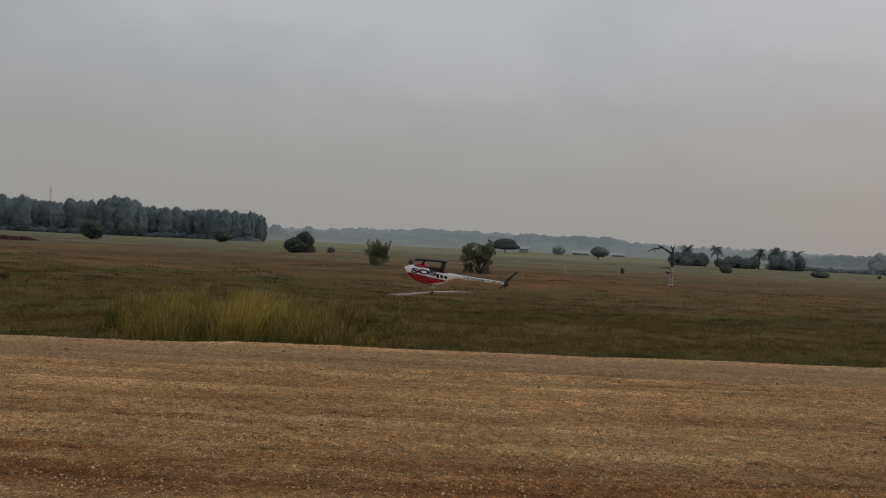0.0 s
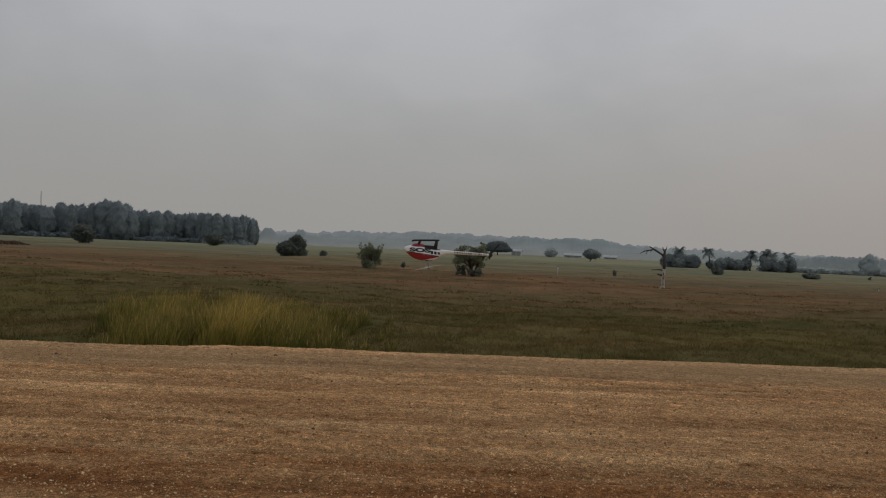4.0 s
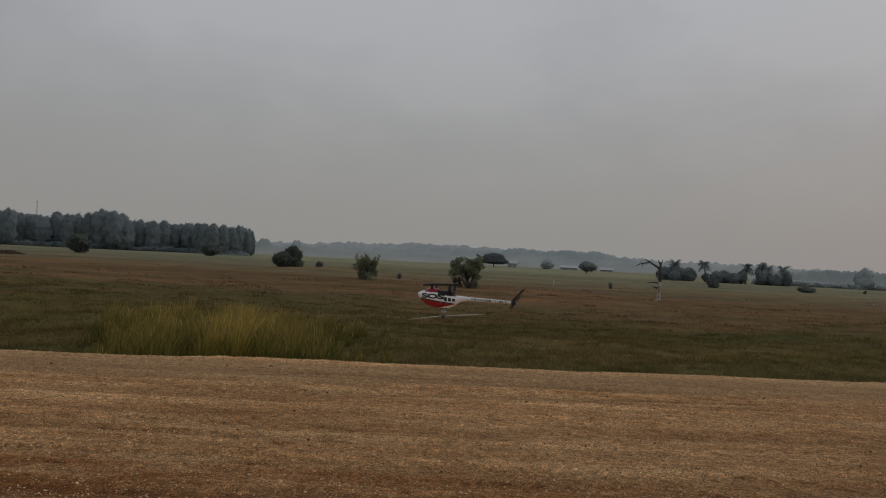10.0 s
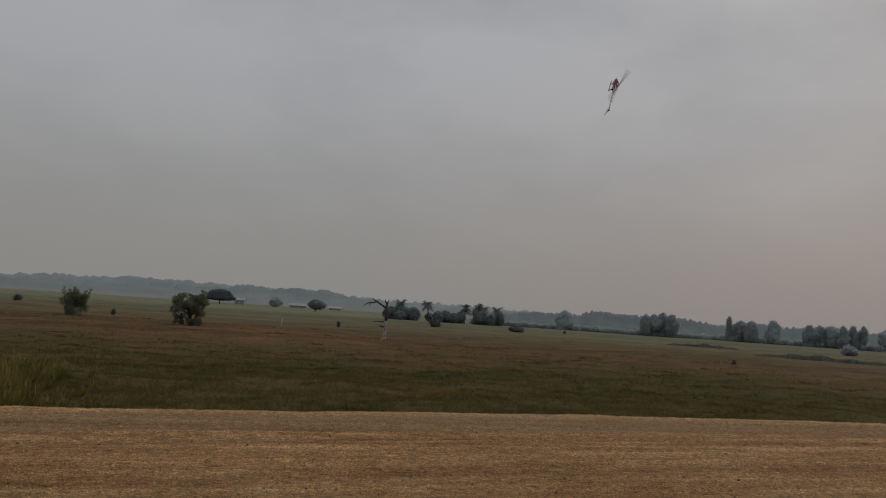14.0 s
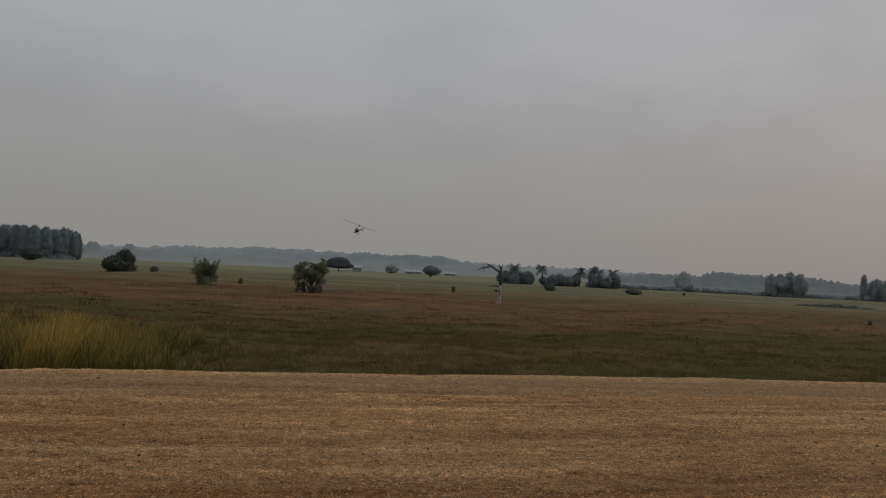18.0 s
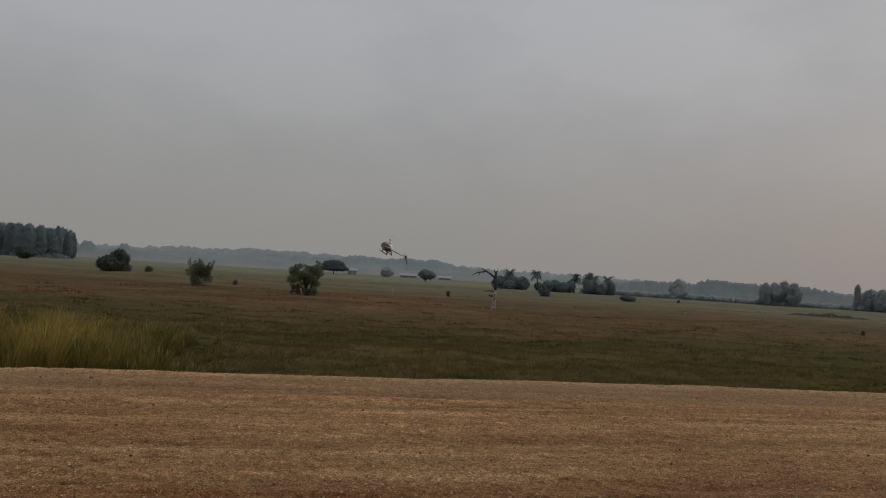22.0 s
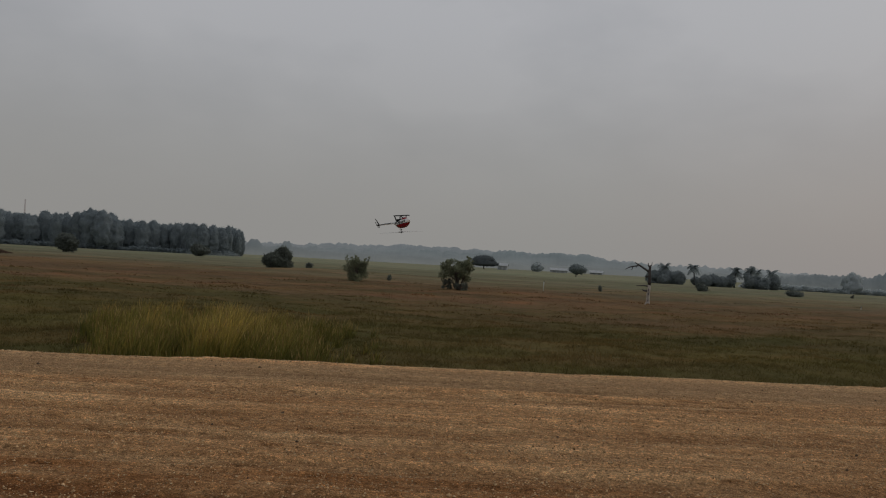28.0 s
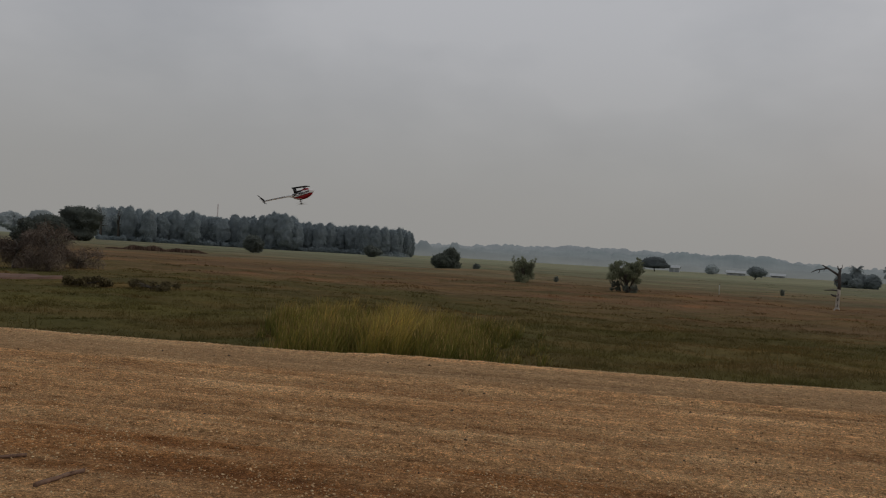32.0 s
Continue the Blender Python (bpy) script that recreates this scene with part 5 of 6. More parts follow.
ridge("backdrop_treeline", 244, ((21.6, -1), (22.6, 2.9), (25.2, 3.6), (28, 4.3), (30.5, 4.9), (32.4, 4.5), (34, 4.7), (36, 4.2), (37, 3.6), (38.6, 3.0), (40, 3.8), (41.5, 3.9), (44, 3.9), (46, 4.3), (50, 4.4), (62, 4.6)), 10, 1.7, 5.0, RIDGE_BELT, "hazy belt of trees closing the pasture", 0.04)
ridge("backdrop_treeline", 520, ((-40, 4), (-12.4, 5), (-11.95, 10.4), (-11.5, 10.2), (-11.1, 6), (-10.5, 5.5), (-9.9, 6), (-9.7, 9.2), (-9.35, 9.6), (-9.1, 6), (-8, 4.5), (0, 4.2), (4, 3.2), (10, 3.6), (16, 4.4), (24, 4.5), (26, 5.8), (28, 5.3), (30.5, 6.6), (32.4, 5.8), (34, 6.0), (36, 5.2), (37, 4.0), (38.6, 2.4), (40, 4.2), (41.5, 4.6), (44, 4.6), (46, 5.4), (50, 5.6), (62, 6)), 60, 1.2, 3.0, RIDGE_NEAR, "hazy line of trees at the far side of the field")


# ---- sticks on the gravel ----
def stick(name, a, b, rad, seed, label):
    rnd = random.Random(seed)
    a, b = Vector(a), Vector(b)
    mid = a.lerp(b, 0.5)
    t = thing(name, (mid.x, mid.y, 0), label, "stick")
    bm = bmesh.new()
    pts = []
    for k in range(7):
        p = a.lerp(b, k / 6) - Vector((mid.x, mid.y, 0))
        p.z = float(strip_relief(np.array([p.x + mid.x]), np.array([p.y + mid.y]))[0]) + rad * 0.75 + rnd.uniform(0, 0.004)
        pts.append(p + Vector((rnd.uniform(-1, 1), rnd.uniform(-1, 1), 0)) * rad * 0.25)
    tube(bm, pts, [rad * rnd.uniform(0.85, 1.1) for _ in pts], 9)
    part("shaft", bm, STICK, t)
    bm = bmesh.new()
    q = pts[4]
    tube(bm, [q, q + Vector((0.02, 0.015, rad * 0.9)), q + Vector((0.035, 0.02, rad * 1.2))], [rad * 0.5, rad * 0.35, rad * 0.15], 6)
    part("knot", bm, STICK, t)


stick("stick", (-3.30, 4.49, 0), (-3.235, 4.90, 0), 0.016, 1, "brown dry stick lying on the gravel")
stick("stick", (-4.02, 4.97, 0), (-3.84, 5.13, 0), 0.013, 2, "short broken stick lying on the gravel")


# ---- the model helicopter ----
H_WHITE = plain("white_gloss_paint", (0.82, 0.82, 0.80), 0.28, vary=0.04, scale=6, coat=0.4)
H_RED = plain("red_gloss_paint", (0.28, 0.006, 0.019), 0.3, vary=0.12, scale=6, coat=0.4)
H_BLACK = plain("black_carbon", (0.010, 0.010, 0.011), 0.5, vary=0.3, scale=60)
H_INK = plain("black_decal", (0.010, 0.010, 0.011), 0.55, vary=0.1, scale=30)
H_STEEL = plain("brushed_steel", (0.42, 0.42, 0.44), 0.35, 0.9, vary=0.1, scale=40)
H_BLADE = plain("white_blade_paint", (0.55, 0.54, 0.51), 0.35, vary=0.06, scale=5)

# side profile of the fuselage: station, underside, top, half width
PROFILE = ((0.372, -0.019, -0.007, 0.006), (0.355, -0.030, 0.019, 0.021), (0.330, -0.042, 0.050, 0.038), (0.290, -0.056, 0.086, 0.058), (0.240, -0.066, 0.118, 0.074), (0.190, -0.072, 0.138, 0.083), (0.130, -0.068, 0.149, 0.088), (0.060, -0.054, 0.155, 0.088),
           (0.000, -0.040, 0.153, 0.082), (-0.060, -0.032, 0.140, 0.070), (-0.120, -0.028, 0.112, 0.055), (-0.170, -0.026, 0.078, 0.042), (-0.230, -0.025, 0.045, 0.031), (-0.300, -0.023, 0.027, 0.025))


def side_at(x, z):
    """Half width of the fuselage at a station and height."""
    xs = [p[0] for p in PROFILE][::-1]
    lo, hi, w = (float(np.interp(x, xs, [p[k] for p in PROFILE][::-1])) for k in (1, 2, 3))
    c, h = (lo + hi) / 2, (hi - lo) / 2
    u = max(-0.97, min(0.97, (z - c) / h))
    return w * (1 - abs(u) ** 2.3) ** (1 / 2.3)


def decal(bm, pts, sgn, lift=0.0012, div=5):
    """A patch of paint that follows the fuselage's side: four corners in the side view."""
    grid = []
    for i in range(div + 1):
        row = []
        for j in range(div + 1):
            u, v = i / div, j / div
            x = (pts[0][0] * (1 - u) + pts[1][0] * u) * (1 - v) + (pts[3][0] * (1 - u) + pts[2][0] * u) * v
            z = (pts[0][1] * (1 - u) + pts[1][1] * u) * (1 - v) + (pts[3][1] * (1 - u) + pts[2][1] * u) * v
            row.append(bm.verts.new((x, sgn * (side_at(x, z) + lift), z)))
        grid.append(row)
    for i in range(div):
        for j in range(div):
            bm.faces.new((grid[i][j], grid[i + 1][j], grid[i + 1][j + 1], grid[i][j + 1]))


def lettering(word, sgn, x0, z0, size, stretch, tilt, parent):
    """A word along the side, painted to be read when the machine flies upside down."""
    cu = bpy.data.curves.new("lettering", "FONT")
    cu.body, cu.size, cu.align_x, cu.align_y, cu.offset = word, size, "CENTER", "CENTER", 0.0042
    tmp = bpy.data.objects.new("lettering_source", cu)
    me = bpy.data.meshes.new_from_object(tmp)
    bm = bmesh.new()
    bm.from_mesh(me)
    bpy.data.objects.remove(tmp)
    bpy.data.curves.remove(cu)
    bpy.data.meshes.remove(me)
    bmesh.ops.triangulate(bm, faces=bm.faces[:])
    for _ in range(2):
        bmesh.ops.subdivide_edges(bm, edges=[e for e in bm.edges if e.calc_length() > 0.02], cuts=1, use_grid_fill=False)
        bmesh.ops.triangulate(bm, faces=bm.faces[:])
    c, s = math.cos(tilt), math.sin(tilt)
    for v in bm.verts:
        a, b = v.co.x * stretch, v.co.y
        a, b = a * c - b * s, a * s + b * c
        x, z = x0 + sgn * a, z0 - b
        v.co = Vector((x, sgn * (side_at(x, z) + 0.0022), z))
    part("lettering", bm, H_INK, parent, "black painted letters")


def build_helicopter():
    t = thing("model_helicopter", (0, 10, 1.2), "red and white radio-controlled model helicopter flying upside down", "helicopter")
    # fuselage
    bm = bmesh.new()
    rings, seg = [], 56
    st = []
    for (x0, a0, b0, w0), (x1, a1, b1, w1) in zip(PROFILE, PROFILE[1:]):
        for k in range(7):
            u = k / 7
            st.append((x0 + (x1 - x0) * u, a0 + (a1 - a0) * u, b0 + (b1 - b0) * u, w0 + (w1 - w0) * u))
    st.append(PROFILE[-1])
    for x, lo, hi, w in st:
        c, h = (lo + hi) / 2, (hi - lo) / 2
        ring = []
        for k in range(seg):
            q = 2 * math.pi * k / seg
            cq, sq = math.cos(q), math.sin(q)
            ring.append(bm.verts.new((x, w * math.copysign(abs(cq) ** (2 / 2.3), cq), c + h * math.copysign(abs(sq) ** (2 / 2.3), sq))))
        rings.append(ring)
    for r0, r1 in zip(rings, rings[1:]):
        for k in range(seg):
            f = bm.faces.new((r0[k], r1[k], r1[(k + 1) % seg], r0[(k + 1) % seg]))
            f.smooth = True
            m = f.calc_center_median()
            # crown red below a slanting line, running out to a point behind; belly red in front, black amidships
            edge = 0.037 + (0.35 - m.x) * 0.084
            end = 0.155 - max(0.0, 0.10 - m.x) * 0.29
            if edge < m.z < end and m.x > -0.15:
                f.material_index = 1
            elif m.z < -0.045 and 0.07 < m.x < 0.26:
                f.material_index = 1
            elif m.z < -0.018 and -0.10 < m.x <= 0.07:
                f.material_index = 2
            f.normal_update()
            if (f.normal.z < -0.72 and -0.16 < m.x < 0.07) or (f.normal.z > 0.85 and -0.05 < m.x < 0.05):
                f.material_index = 2
    bm.faces.new(rings[0])
    bm.faces.new(rings[-1][::-1])
    body = part("fuselage", bm, (H_WHITE, H_RED, H_BLACK), t, "glossy white fuselage with a red crown")
    for sgn in (-1, 1):
        lettering("SOS", sgn, *((0.130, 0.006) if sgn < 0 else (-0.030, 0.016)), 0.074, 2.35 if sgn < 0 else 2.2, 0.0, body)
        bm = bmesh.new()
        for k in range(3):
            a, lo, hi = (-0.022 - 0.050 * k, 0.000 + 0.006 * k, 0.052 - 0.002 * k) if sgn < 0 else (0.262 - 0.050 * k, -0.030 + 0.008 * k, 0.022 + 0.008 * k)
            decal(bm, ((a, lo), (a - 0.036, lo + 0.003), (a - 0.042, hi), (a - 0.006, hi - 0.003)), sgn, 0.002, 4)
        part("lettering_bars", bm, H_INK, body, "black painted bars of lettering")
        bm = bmesh.new()
        decal(bm, ((0.338, 0.029), (-0.145, 0.069), (-0.150, 0.081), (0.338, 0.042)), sgn, 0.0016, 14)
        part("pinstripe", bm, H_INK, body)
    # tail boom with its row of unreadable lettering
    bm = bmesh.new()
    tube(bm, [(-0.26, 0, 0.004), (-0.45, 0, 0.002), (-0.7, 0, 0.0), (-0.885, 0, 0.0)], [0.0255, 0.0225, 0.019, 0.016], 16)
    boom = part("tail_boom", bm, H_WHITE, t, "slim white tail boom")
    rnd = random.Random(8)
    for sgn in (-1, 1):
        bm = bmesh.new()
        x = -0.36
        while x > -0.83:
            w = rnd.uniform(0.012, 0.030)
            rr = 0.0255 - 0.0095 * (-0.26 - x) / 0.625 + 0.0012
            for k in range(2):
                z0, z1 = ((-0.014, 0.012) if rnd.random() < 0.7 else (-0.014, -0.004))
                xa, xb = x - w * k / 2, x - w * (k + 0.8) / 2
                vs = [bm.verts.new((xx, sgn * math.sqrt(max(1e-6, rr * rr - zz * zz)), zz)) for xx, zz in ((xa, z0), (xb, z0), (xb, (z0 + z1) / 2), (xa, (z0 + z1) / 2), (xb, z1), (xa, z1))]
                bm.faces.new((vs[0], vs[1], vs[2], vs[3]))
                bm.faces.new((vs[3], vs[2], vs[4], vs[5]))
            x -= w + rnd.uniform(0.004, 0.012)
        part("lettering_bars", bm, H_INK, boom, "black painted bars of lettering")
    # landing gear: two runners on two black bows
    for sgn in (-1, 1):
        bm = bmesh.new()
        tube(bm, [(0.262, sgn * 0.082, -0.116), (0.242, sgn * 0.084, -0.130), (0.18, sgn * 0.085, -0.137), (-0.06, sgn * 0.085, -0.154), (-0.135, sgn * 0.084, -0.161)], [0.008, 0.012, 0.013, 0.013, 0.010], 8)
        part("skid_runner", bm, H_BLACK, t)
    for x, zt in ((0.155, -0.072), (-0.085, -0.022)):
        for sgn in (-1, 1):
            bm = bmesh.new()
            tube(bm, [(x, sgn * 0.02, zt), (x, sgn * 0.055, zt - 0.022), (x - 0.006, sgn * 0.082, -0.141 + (x - 0.06) * 0.05)], [0.011, 0.010, 0.008], 8)
            for v in bm.verts:
                v.co.x = x + (v.co.x - x) * (1.6 if x > 0 else 2.6)
            part("skid_strut", bm, H_BLACK, t)
    bm = bmesh.new()
    box(bm, 0.01, 0, -0.048, 0.25, 0.078, 0.052, bevel=0.008)
    part("battery_tray", bm, H_BLACK, t)
    bm = bmesh.new()
    for v in bmesh.ops.create_uvsphere(bm, u_segments=20, v_segments=12, radius=1.0)["verts"]:
        v.co = Vector((0.160 + 0.100 * v.co.x, 0.056 * v.co.y, -0.060 + 0.040 * v.co.z))
    for f in bm.faces:
        f.smooth = True
    part("belly_fairing", bm, H_RED, t, "rounded red fairing under the nose")
    # tail: black fin that reaches under the boom, gear case, tail rotor
    bm = bmesh.new()
    side = [(-0.858, 0.014), (-0.874, -0.030), (-0.955, -0.118), (-0.996, -0.164), (-1.026, -0.174), (-1.012, -0.152), (-0.968, -0.100), (-0.912, -0.022), (-0.894, 0.060), (-0.876, 0.066), (-0.870, 0.020)]
    fa, fb = [bm.verts.new((x, -0.004, z)) for x, z in side], [bm.verts.new((x, 0.004, z)) for x, z in side]
    bm.faces.new(fa)
    bm.faces.new(fb[::-1])
    for k in range(len(side)):
        bm.faces.new((fa[k], fb[k], fb[(k + 1) % len(side)], fa[(k + 1) % len(side)]))
    part("tail_fin", bm, H_BLACK, t, "black swept tail fin")
    bm = bmesh.new()
    box(bm, -0.896, 0, 0.002, 0.054, 0.040, 0.046, bevel=0.007)
    tube(bm, [(-0.895, 0.0, 0), (-0.895, 0.05, 0)], [0.006, 0.006], 8)
    part("tail_gearbox", bm, H_BLACK, t)
    bm = bmesh.new()
    tube(bm, [(0, -0.008, 0), (0, 0.012, 0)], [0.014, 0.014], 10)
    tr = part("tail_rotor", bm, H_STEEL, t)
    tr.location = (-0.895, 0.05, 0)
    for sgn in (-1, 1):
        bm = bmesh.new()
        vs = []
        for y in (-0.0015, 0.0015):
            for x, z in ((-0.005, 0.018), (0.005, 0.018), (0.008, 0.06), (0.007, 0.104), (-0.006, 0.106), (-0.007, 0.06)):
                vs.append(bm.verts.new((x, y, sgn * z)))
        bm.faces.new(vs[:6])
        bm.faces.new(vs[6:][::-1])
        for k in range(6):
            bm.faces.new((vs[k], vs[6 + k], vs[6 + (k + 1) % 6], vs[(k + 1) % 6]))
        part("tail_blade", bm, H_BLACK, tr)
    # rotor mast, swashplate and head
    bm = bmesh.new()
    tube(bm, [(0, 0, 0.12), (0, 0, 0.245)], [0.006, 0.006], 10)
    part("mast", bm, H_STEEL, t)
    bm = bmesh.new()
    tube(bm, [(0, 0, 0.176), (0, 0, 0.181), (0, 0, 0.192), (0, 0, 0.197)], [0.024, 0.031, 0.031, 0.022], 18)
    part("swashplate", bm, H_STEEL, t)
    for k in range(3):
        a = 2 * math.pi * k / 3
        bm = bmesh.new()
        tube(bm, [(0.028 * math.cos(a), 0.028 * math.sin(a), 0.14), (0.032 * math.cos(a), 0.032 * math.sin(a), 0.19)], [0.0028, 0.0028], 6)
        part("control_rod", bm, H_STEEL, t)
    bm = bmesh.new()
    box(bm, 0, 0, 0, 0.055, 0.030, 0.030, bevel=0.005)
    tube(bm, [(0, 0, 0.012), (0, 0, 0.028)], [0.013, 0.009], 10)
    head = part("rotor_head", bm, H_BLACK, t)
    head.location = (0, 0, 0.240)
    for sgn in (-1, 1):
        bm = bmesh.new()
        box(bm, sgn * 0.065, 0, 0, 0.085, 0.022, 0.024, bevel=0.004)
        box(bm, sgn * 0.055, 0.022, -0.004, 0.012, 0.03, 0.010, bevel=0.002)
        part("blade_grip", bm, H_STEEL, head)
        bm = bmesh.new()
        rows = []
        for u in range(9):
            x = 0.10 + 0.69 * u / 8
            ch = 0.032 if 0 < u < 8 else 0.024
            tip = 0.010 * (u / 8) ** 2
            sec = [(-ch, 0.0), (-ch * 0.4, 0.0045), (ch * 0.6, 0.0042), (ch, 0.0), (ch * 0.6, -0.0042), (-ch * 0.4, -0.0045)]
            rows.append([bm.verts.new((sgn * x, y, z + tip)) for y, z in sec])
        for r0, r1 in zip(rows, rows[1:]):
            for k in range(6):
                bm.faces.new((r0[k], r0[(k + 1) % 6], r1[(k + 1) % 6], r1[k]))
        bm.faces.new(rows[0])
        bm.faces.new(rows[-1][::-1])
        bmesh.ops.recalc_face_normals(bm, faces=bm.faces[:])
        part("main_blade", bm, H_BLADE, head, "slim white main rotor blade")
    return t, head, tr


HELI, HEAD, TAIL_ROTOR = build_helicopter()


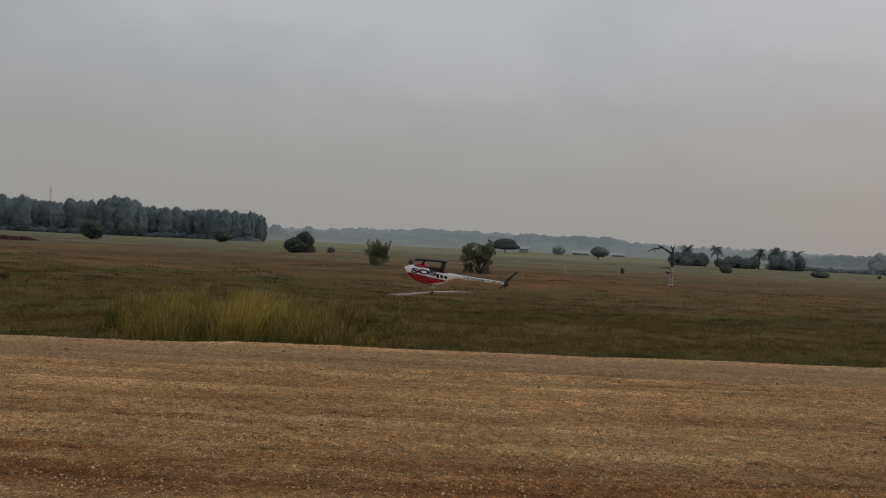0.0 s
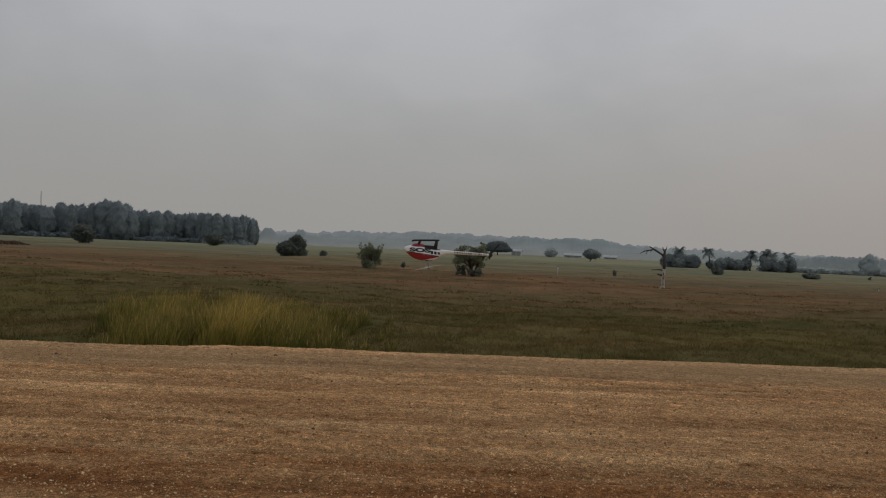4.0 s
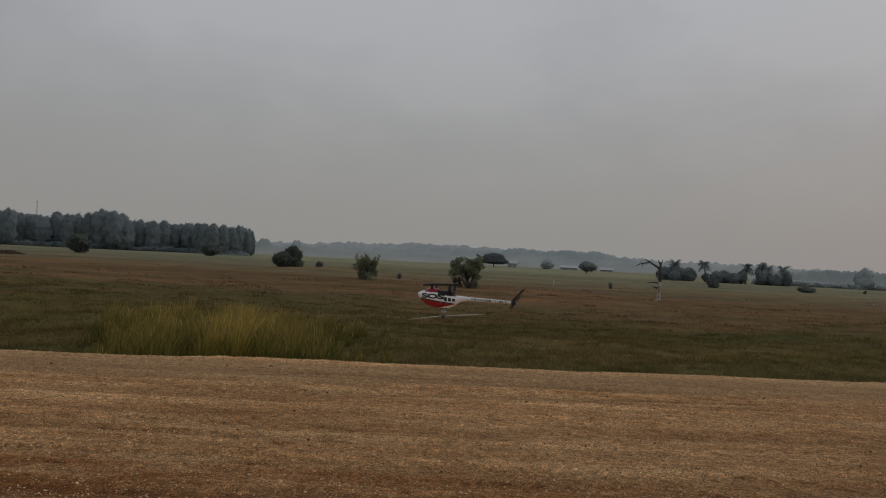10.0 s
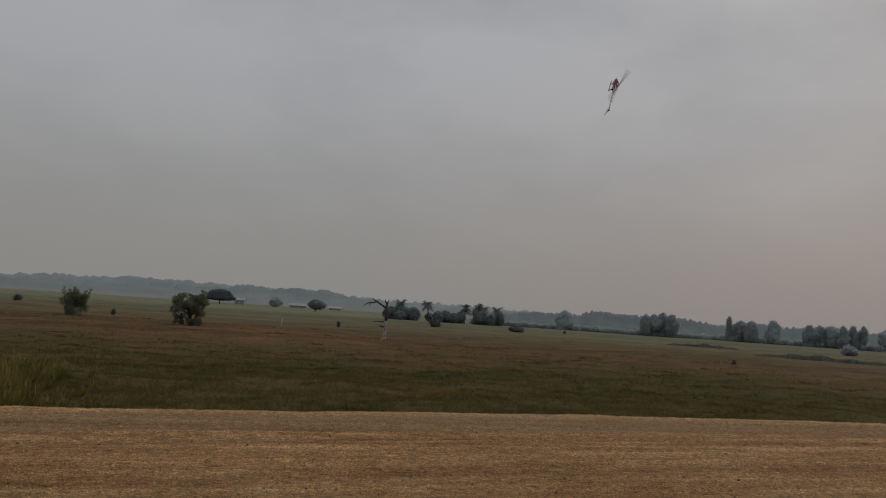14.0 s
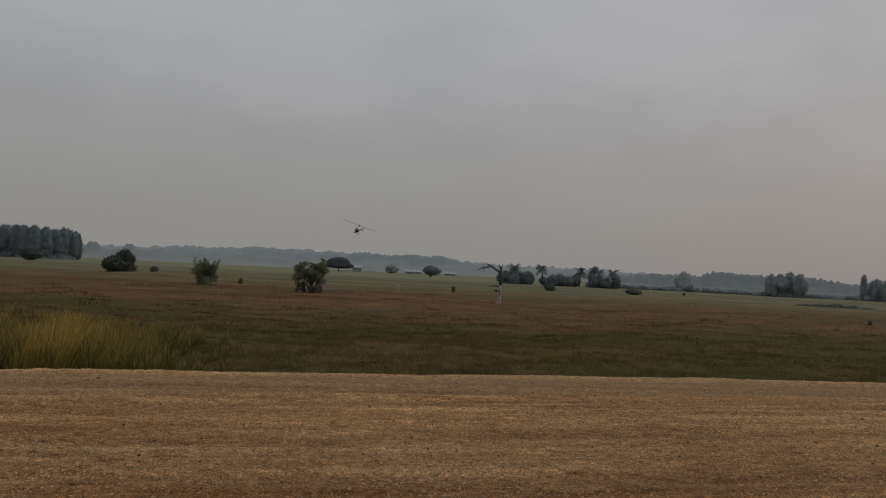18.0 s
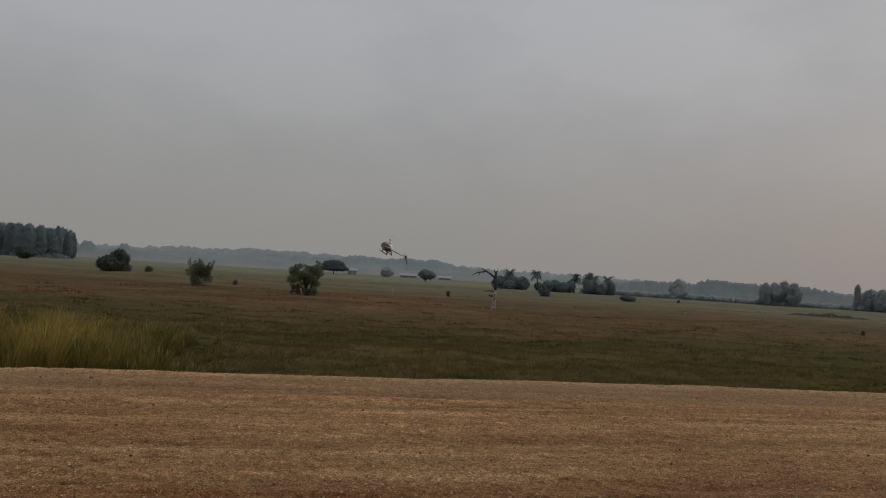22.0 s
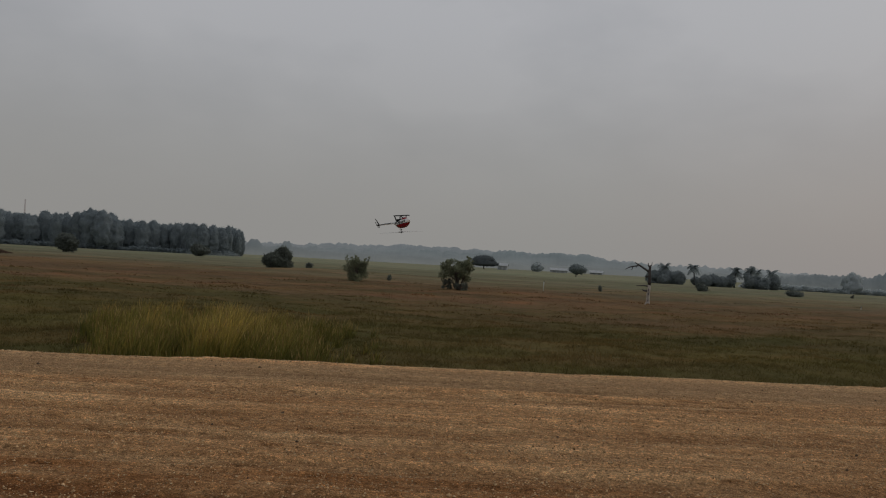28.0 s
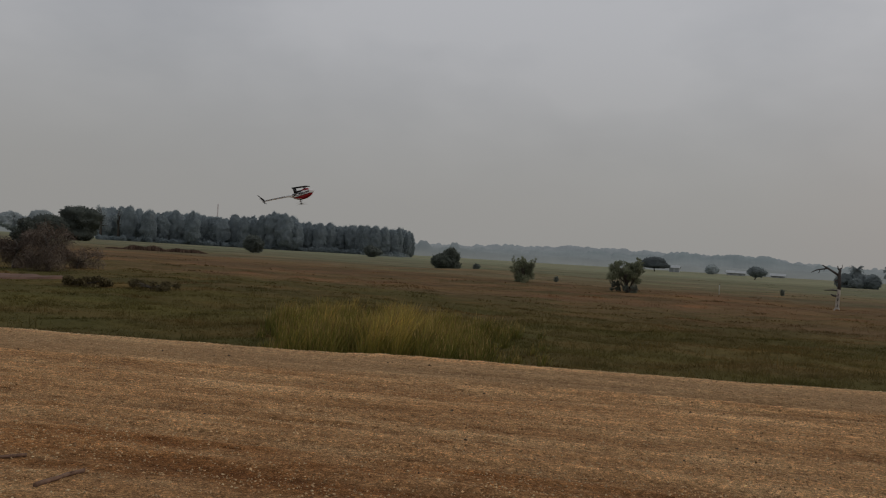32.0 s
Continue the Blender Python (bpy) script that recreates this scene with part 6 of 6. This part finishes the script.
# ---- what moves ----
FLIGHT = [
    (0.00, pose(-0.09, 9.90, 1.24, 180, -6, -177)),
    (0.30, pose(-0.09, 9.83, 1.17, -180, -5, 178)),
    (0.60, pose(-0.04, 10.08, 1.15, -180, -5, 180)),
    (1.00, pose(0.01, 10.28, 1.19, 180, -3, 178)),
    (1.30, pose(-0.02, 10.45, 1.32, -180, -2, 178)),
    (1.60, pose(-0.01, 10.59, 1.50, -180, -5, 179)),
    (2.00, pose(0.00, 11.20, 1.68, -180, -4, 178)),
    (2.30, pose(0.05, 11.35, 1.71, -180, -1, 177)),
    (2.50, pose(0.07, 11.37, 1.70, -180, -1, 178)),
    (4.50, pose(-0.11, 11.91, 1.52, -180, -2, 178)),
    (4.80, pose(-0.08, 11.94, 1.52, -180, -3, 178)),
    (5.00, pose(-0.05, 11.93, 1.51, -179, -6, 168)),
    (5.20, pose(0.01, 12.16, 1.49, -176, -9, 147)),
    (5.40, pose(0.10, 12.38, 1.48, -169, -12, 127)),
    (5.60, pose(0.25, 12.43, 1.44, 163, -15, 110)),
    (5.80, pose(0.43, 12.65, 1.33, -179, -7, 103)),
    (6.00, pose(0.57, 12.76, 1.23, -179, -3, 100)),
    (6.20, pose(0.70, 12.26, 1.21, 180, 1, 92)),
    (6.40, pose(0.68, 11.67, 1.26, 177, -2, 66)),
    (6.60, pose(0.68, 11.25, 1.26, 179, -4, 43)),
    (6.80, pose(0.64, 10.87, 1.23, 178, -6, 26)),
    (7.00, pose(0.58, 10.66, 1.20, 179, -5, 17)),
    (7.30, pose(0.46, 10.57, 1.17, 180, -5, 2)),
    (7.60, pose(0.36, 10.25, 1.19, 180, -5, 2)),
    (8.00, pose(0.20, 9.69, 1.22, 180, -2, 1)),
    (8.20, pose(0.15, 9.40, 1.28, 179, -1, -20)),
    (8.40, pose(0.10, 9.36, 1.35, 178, -1, -39)),
    (8.60, pose(0.14, 9.59, 1.36, -177, -4, -64)),
    (8.80, pose(0.18, 9.59, 1.33, 176, -3, -97)),
    (9.00, pose(0.22, 9.23, 1.30, 174, -9, -123)),
    (9.20, pose(0.19, 9.22, 1.23, 175, -8, -147)),
    (9.40, pose(0.17, 9.42, 1.14, 178, -8, -170)),
    (9.60, pose(0.16, 9.15, 1.15, 180, -7, 179)),
    (9.80, pose(0.17, 9.45, 1.12, -180, -4, 176)),
    (10.00, pose(0.19, 9.87, 1.14, -180, -1, 154)),
    (10.20, pose(0.19, 10.34, 1.15, 179, -0, 131)),
    (10.30, pose(0.18, 10.57, 1.17, 180, 1, 119)),
    (10.40, pose(0.14, 10.77, 1.18, 171, 3, 101)),
    (10.50, pose(0.15, 10.94, 1.24, 176, 0, 73)),
    (10.60, pose(0.13, 11.09, 1.29, 178, -2, 51)),
    (10.80, pose(0.12, 11.56, 1.44, 178, -4, 22)),
    (11.00, pose(0.10, 12.54, 1.65, 179, -4, 11)),
    (11.10, pose(0.10, 13.03, 1.71, 180, -4, 2)),
    (11.20, pose(0.11, 13.36, 1.86, 180, -4, 1)),
    (11.30, pose(0.10, 13.60, 1.96, 180, -3, 1)),
    (11.40, pose(0.08, 13.78, 2.16, 180, -1, 1)),
    (11.60, pose(0.23, 13.99, 3.02, 176, 25, 4)),
    (11.80, pose(0.82, 14.14, 4.21, 175, 47, 10)),
    (12.00, pose(1.88, 14.62, 5.30, 129, 69, -24)),
    (12.20, pose(3.80, 15.92, 6.14, 80, 79, -91)),
    (12.40, pose(6.17, 17.77, 6.52, 51, 60, -135)),
    (12.50, pose(7.45, 18.75, 6.41, 43, 53, -139)),
    (12.60, pose(8.55, 19.74, 6.29, 32, 48, -144)),
    (12.80, pose(10.05, 21.47, 6.86, 25, 36, -142)),
    (13.00, pose(10.88, 22.53, 7.90, 2, 12, -156)),
    (13.20, pose(11.23, 23.18, 8.71, 2, -10, -157)),
    (13.30, pose(11.43, 23.43, 9.08, -6, -23, -154)),
    (13.50, pose(11.95, 23.72, 9.54, -13, -44, -155)),
    (13.60, pose(12.27, 23.58, 9.68, -28, -62, -179)),
    (13.70, pose(12.59, 23.44, 9.83, -20, -82, 138)),
    (13.90, pose(13.55, 23.30, 9.78, 67, -80, 35)),
    (14.00, pose(14.16, 23.48, 9.62, 73, -73, 25)),
    (14.20, pose(15.85, 24.19, 8.99, 82, -63, 24)),
    (14.50, pose(17.82, 25.51, 7.90, 88, -53, 27)),
    (16.50, pose(9.56, 31.27, 8.50, 90, -56, 25)),
    (16.80, pose(7.95, 33.03, 7.57, 47, -56, 57)),
    (17.00, pose(6.70, 34.34, 6.62, 30, -47, 74)),
    (17.20, pose(5.67, 35.47, 5.62, 39, -39, 76)),
    (17.40, pose(4.84, 36.35, 4.82, 44, -35, 78)),
    (17.60, pose(4.30, 36.88, 4.25, 38, -29, 83)),
    (18.00, pose(3.63, 36.71, 3.26, 20, 2, 100)),
    (18.20, pose(3.94, 35.69, 3.81, 40, 10, 114)),
    (18.30, pose(4.30, 34.99, 4.13, 60, 2, 134)),
    (18.40, pose(4.65, 34.28, 4.45, 76, -12, 151)),
    (18.50, pose(5.29, 33.56, 4.50, 94, -34, 149)),
    (18.60, pose(5.93, 32.83, 4.55, 121, -54, 136)),
    (18.80, pose(7.20, 31.51, 3.91, 154, -57, 114)),
    (19.00, pose(8.15, 30.28, 3.16, 176, -49, 88)),
    (19.20, pose(8.94, 28.91, 2.59, -172, -39, 75)),
    (19.40, pose(9.39, 27.30, 2.30, -164, -24, 68)),
    (19.60, pose(9.45, 25.38, 2.23, 178, -17, 65)),
    (19.80, pose(9.32, 23.35, 2.24, 168, -6, 48)),
    (19.90, pose(9.20, 22.47, 2.40, 168, 1, 34)),
    (20.00, pose(9.06, 21.79, 2.65, 147, -4, 15)),
    (20.10, pose(8.85, 21.38, 3.04, 140, -13, -0)),
    (20.20, pose(8.63, 21.28, 3.48, 135, -30, -7)),
    (20.40, pose(8.25, 21.80, 4.37, 130, -62, -17)),
    (20.60, pose(7.70, 22.69, 4.84, 110, -76, -1)),
    (20.80, pose(7.01, 23.87, 4.82, 55, -73, 62)),
    (21.00, pose(6.23, 24.90, 4.29, 27, -53, 89)),
    (21.20, pose(5.44, 25.71, 3.36, 19, -32, 98)),
    (21.40, pose(4.90, 26.17, 3.01, 15, -16, 113)),
    (21.60, pose(4.24, 24.91, 2.82, 7, -14, 115)),
    (22.00, pose(3.23, 22.43, 2.27, 0, -15, 117)),
    (22.20, pose(3.13, 22.22, 1.80, -4, -12, 118)),
    (22.40, pose(3.12, 22.74, 1.24, -5, -15, 122)),
    (22.60, pose(3.39, 23.17, 1.05, -9, 2, 127)),
    (22.70, pose(3.55, 23.09, 1.27, -10, 8, 137)),
    (22.80, pose(3.77, 23.21, 1.51, 0, 15, 134)),
    (23.00, pose(3.60, 20.89, 2.22, 21, 40, 159)),
    (23.20, pose(2.88, 18.58, 3.36, 37, 73, 165)),
    (23.30, pose(2.49, 18.48, 3.85, 26, 83, 159)),
    (23.40, pose(2.10, 18.84, 4.21, 138, 77, -86)),
    (23.60, pose(1.33, 20.03, 4.64, 174, 37, -64)),
    (23.80, pose(0.60, 20.98, 4.92, -172, 19, -65)),
    (24.00, pose(0.07, 21.58, 5.24, -174, 12, -67)),
    (24.40, pose(-0.99, 21.59, 4.92, 168, 8, -66)),
    (24.80, pose(-1.85, 21.22, 4.04, 177, 5, -63)),
    (25.00, pose(-2.23, 21.12, 3.84, 179, 3, -65)),
    (25.20, pose(-2.49, 21.08, 3.94, 176, 3, -67)),
    (25.40, pose(-2.63, 21.12, 4.20, 173, -2, -93)),
    (25.50, pose(-2.71, 21.10, 4.35, 172, -4, -109)),
    (26.17, pose(-2.13, 20.49, 3.77, 175, -3, -74)),
    (26.83, pose(-1.54, 19.88, 3.20, 179, -5, -38)),
    (27.50, pose(-0.96, 19.27, 2.62, -179, -8, -3)),
    (27.80, pose(-0.67, 19.20, 2.53, -176, -6, -28)),
    (28.00, pose(-0.55, 19.10, 2.48, -173, -5, -52)),
    (28.20, pose(-0.62, 18.95, 2.50, -180, -0, -79)),
    (28.30, pose(-0.66, 18.86, 2.56, -180, -0, -88)),
    (28.40, pose(-0.69, 18.71, 2.63, 177, -2, -102)),
    (28.50, pose(-0.78, 18.49, 2.71, 176, -2, -116)),
    (28.60, pose(-0.90, 18.20, 2.74, 177, -2, -131)),
    (28.80, pose(-1.12, 17.51, 2.71, -180, -6, -178)),
    (29.00, pose(-1.29, 17.11, 2.58, -180, -4, 177)),
    (29.20, pose(-1.53, 17.28, 2.39, -176, -6, 149)),
    (29.30, pose(-1.61, 17.45, 2.30, -173, -6, 132)),
    (29.40, pose(-1.66, 17.65, 2.23, -171, -6, 115)),
    (29.50, pose(-1.71, 17.83, 2.13, -179, -3, 96)),
    (29.60, pose(-1.72, 17.98, 2.06, 176, -4, 80)),
    (29.70, pose(-1.71, 18.11, 2.02, 175, -5, 68)),
    (29.80, pose(-1.72, 18.20, 1.97, 175, -6, 54)),
    (30.00, pose(-1.73, 18.21, 1.91, 178, -9, 23)),
    (30.20, pose(-1.68, 17.93, 1.89, 178, -10, 21)),
    (30.50, pose(-1.60, 15.70, 2.01, 180, -13, 7)),
    (30.80, pose(-1.83, 14.58, 2.10, 180, -16, 7)),
    (31.00, pose(-2.17, 14.49, 2.13, -180, -17, 8)),
    (31.50, pose(-3.78, 14.85, 2.41, -179, -15, 9)),
    (32.00, pose(-6.92, 18.37, 2.81, -177, -15, 4)),
]
# tilt of the rotor disc: seconds, degrees to the side and fore and aft
DISC = [(0, 0, -6), (1, 0, -8), (2, 0, -8), (5, 0, -12), (6, -6, -8), (7, 0, -8), (8, -2, -10), (9, 2, -8), (10, 2, -8), (11, 0, -8), (12, 0, -2), (13, 8, 0), (14, 2, 2), (17, 4, 2), (18, 0, 0), (19, 0, 0), (20, 6, -2), (21, 4, -2), (22, 0, 0), (23, 0, 0), (24, -8, -6), (25, 0, -8), (28, -2, -8), (29, 0, -6), (30, 0, -8), (31, 0, -8), (32, 0, -8)]
SPIN = [(0, 124), (1, 2640), (2, 5076), (5, 12452), (6, 14864), (7, 17388), (8, 19916), (9, 22380), (10, 24876), (11, 27280), (12, 29736), (13, 32128), (14, 34540), (17, 41876), (18, 44348), (19, 46816), (20, 49212), (21, 51732), (22, 54144), (23, 56660), (24, 59228), (25, 61548), (28, 69012), (29, 71412), (30, 73908), (31, 76408), (32, 78916)]


def motions():
    """The flight of the helicopter, and its two rotors turning."""
    walk(HELI, FLIGHT)
    rows, tail = [], []
    for k in range(32 * FPS + 1):
        t = k / FPS
        a = float(np.interp(t, [s[0] for s in SPIN], [s[1] for s in SPIN]))
        side, fore = (float(np.interp(t, [s[0] for s in DISC], [s[n] for s in DISC])) for n in (1, 2))
        rows.append((t, pose(0, 0, 0.240, side, 0, 0) @ pose(0, 0, 0, 0, fore, 0) @ pose(0, 0, 0, 0, 0, a % 360)))
        tail.append((t, pose(-0.895, 0.05, 0, 0, (38 + k * 72.0) % 360, 0)))
    walk(HEAD, rows)
    walk(TAIL_ROTOR, tail)


motions()
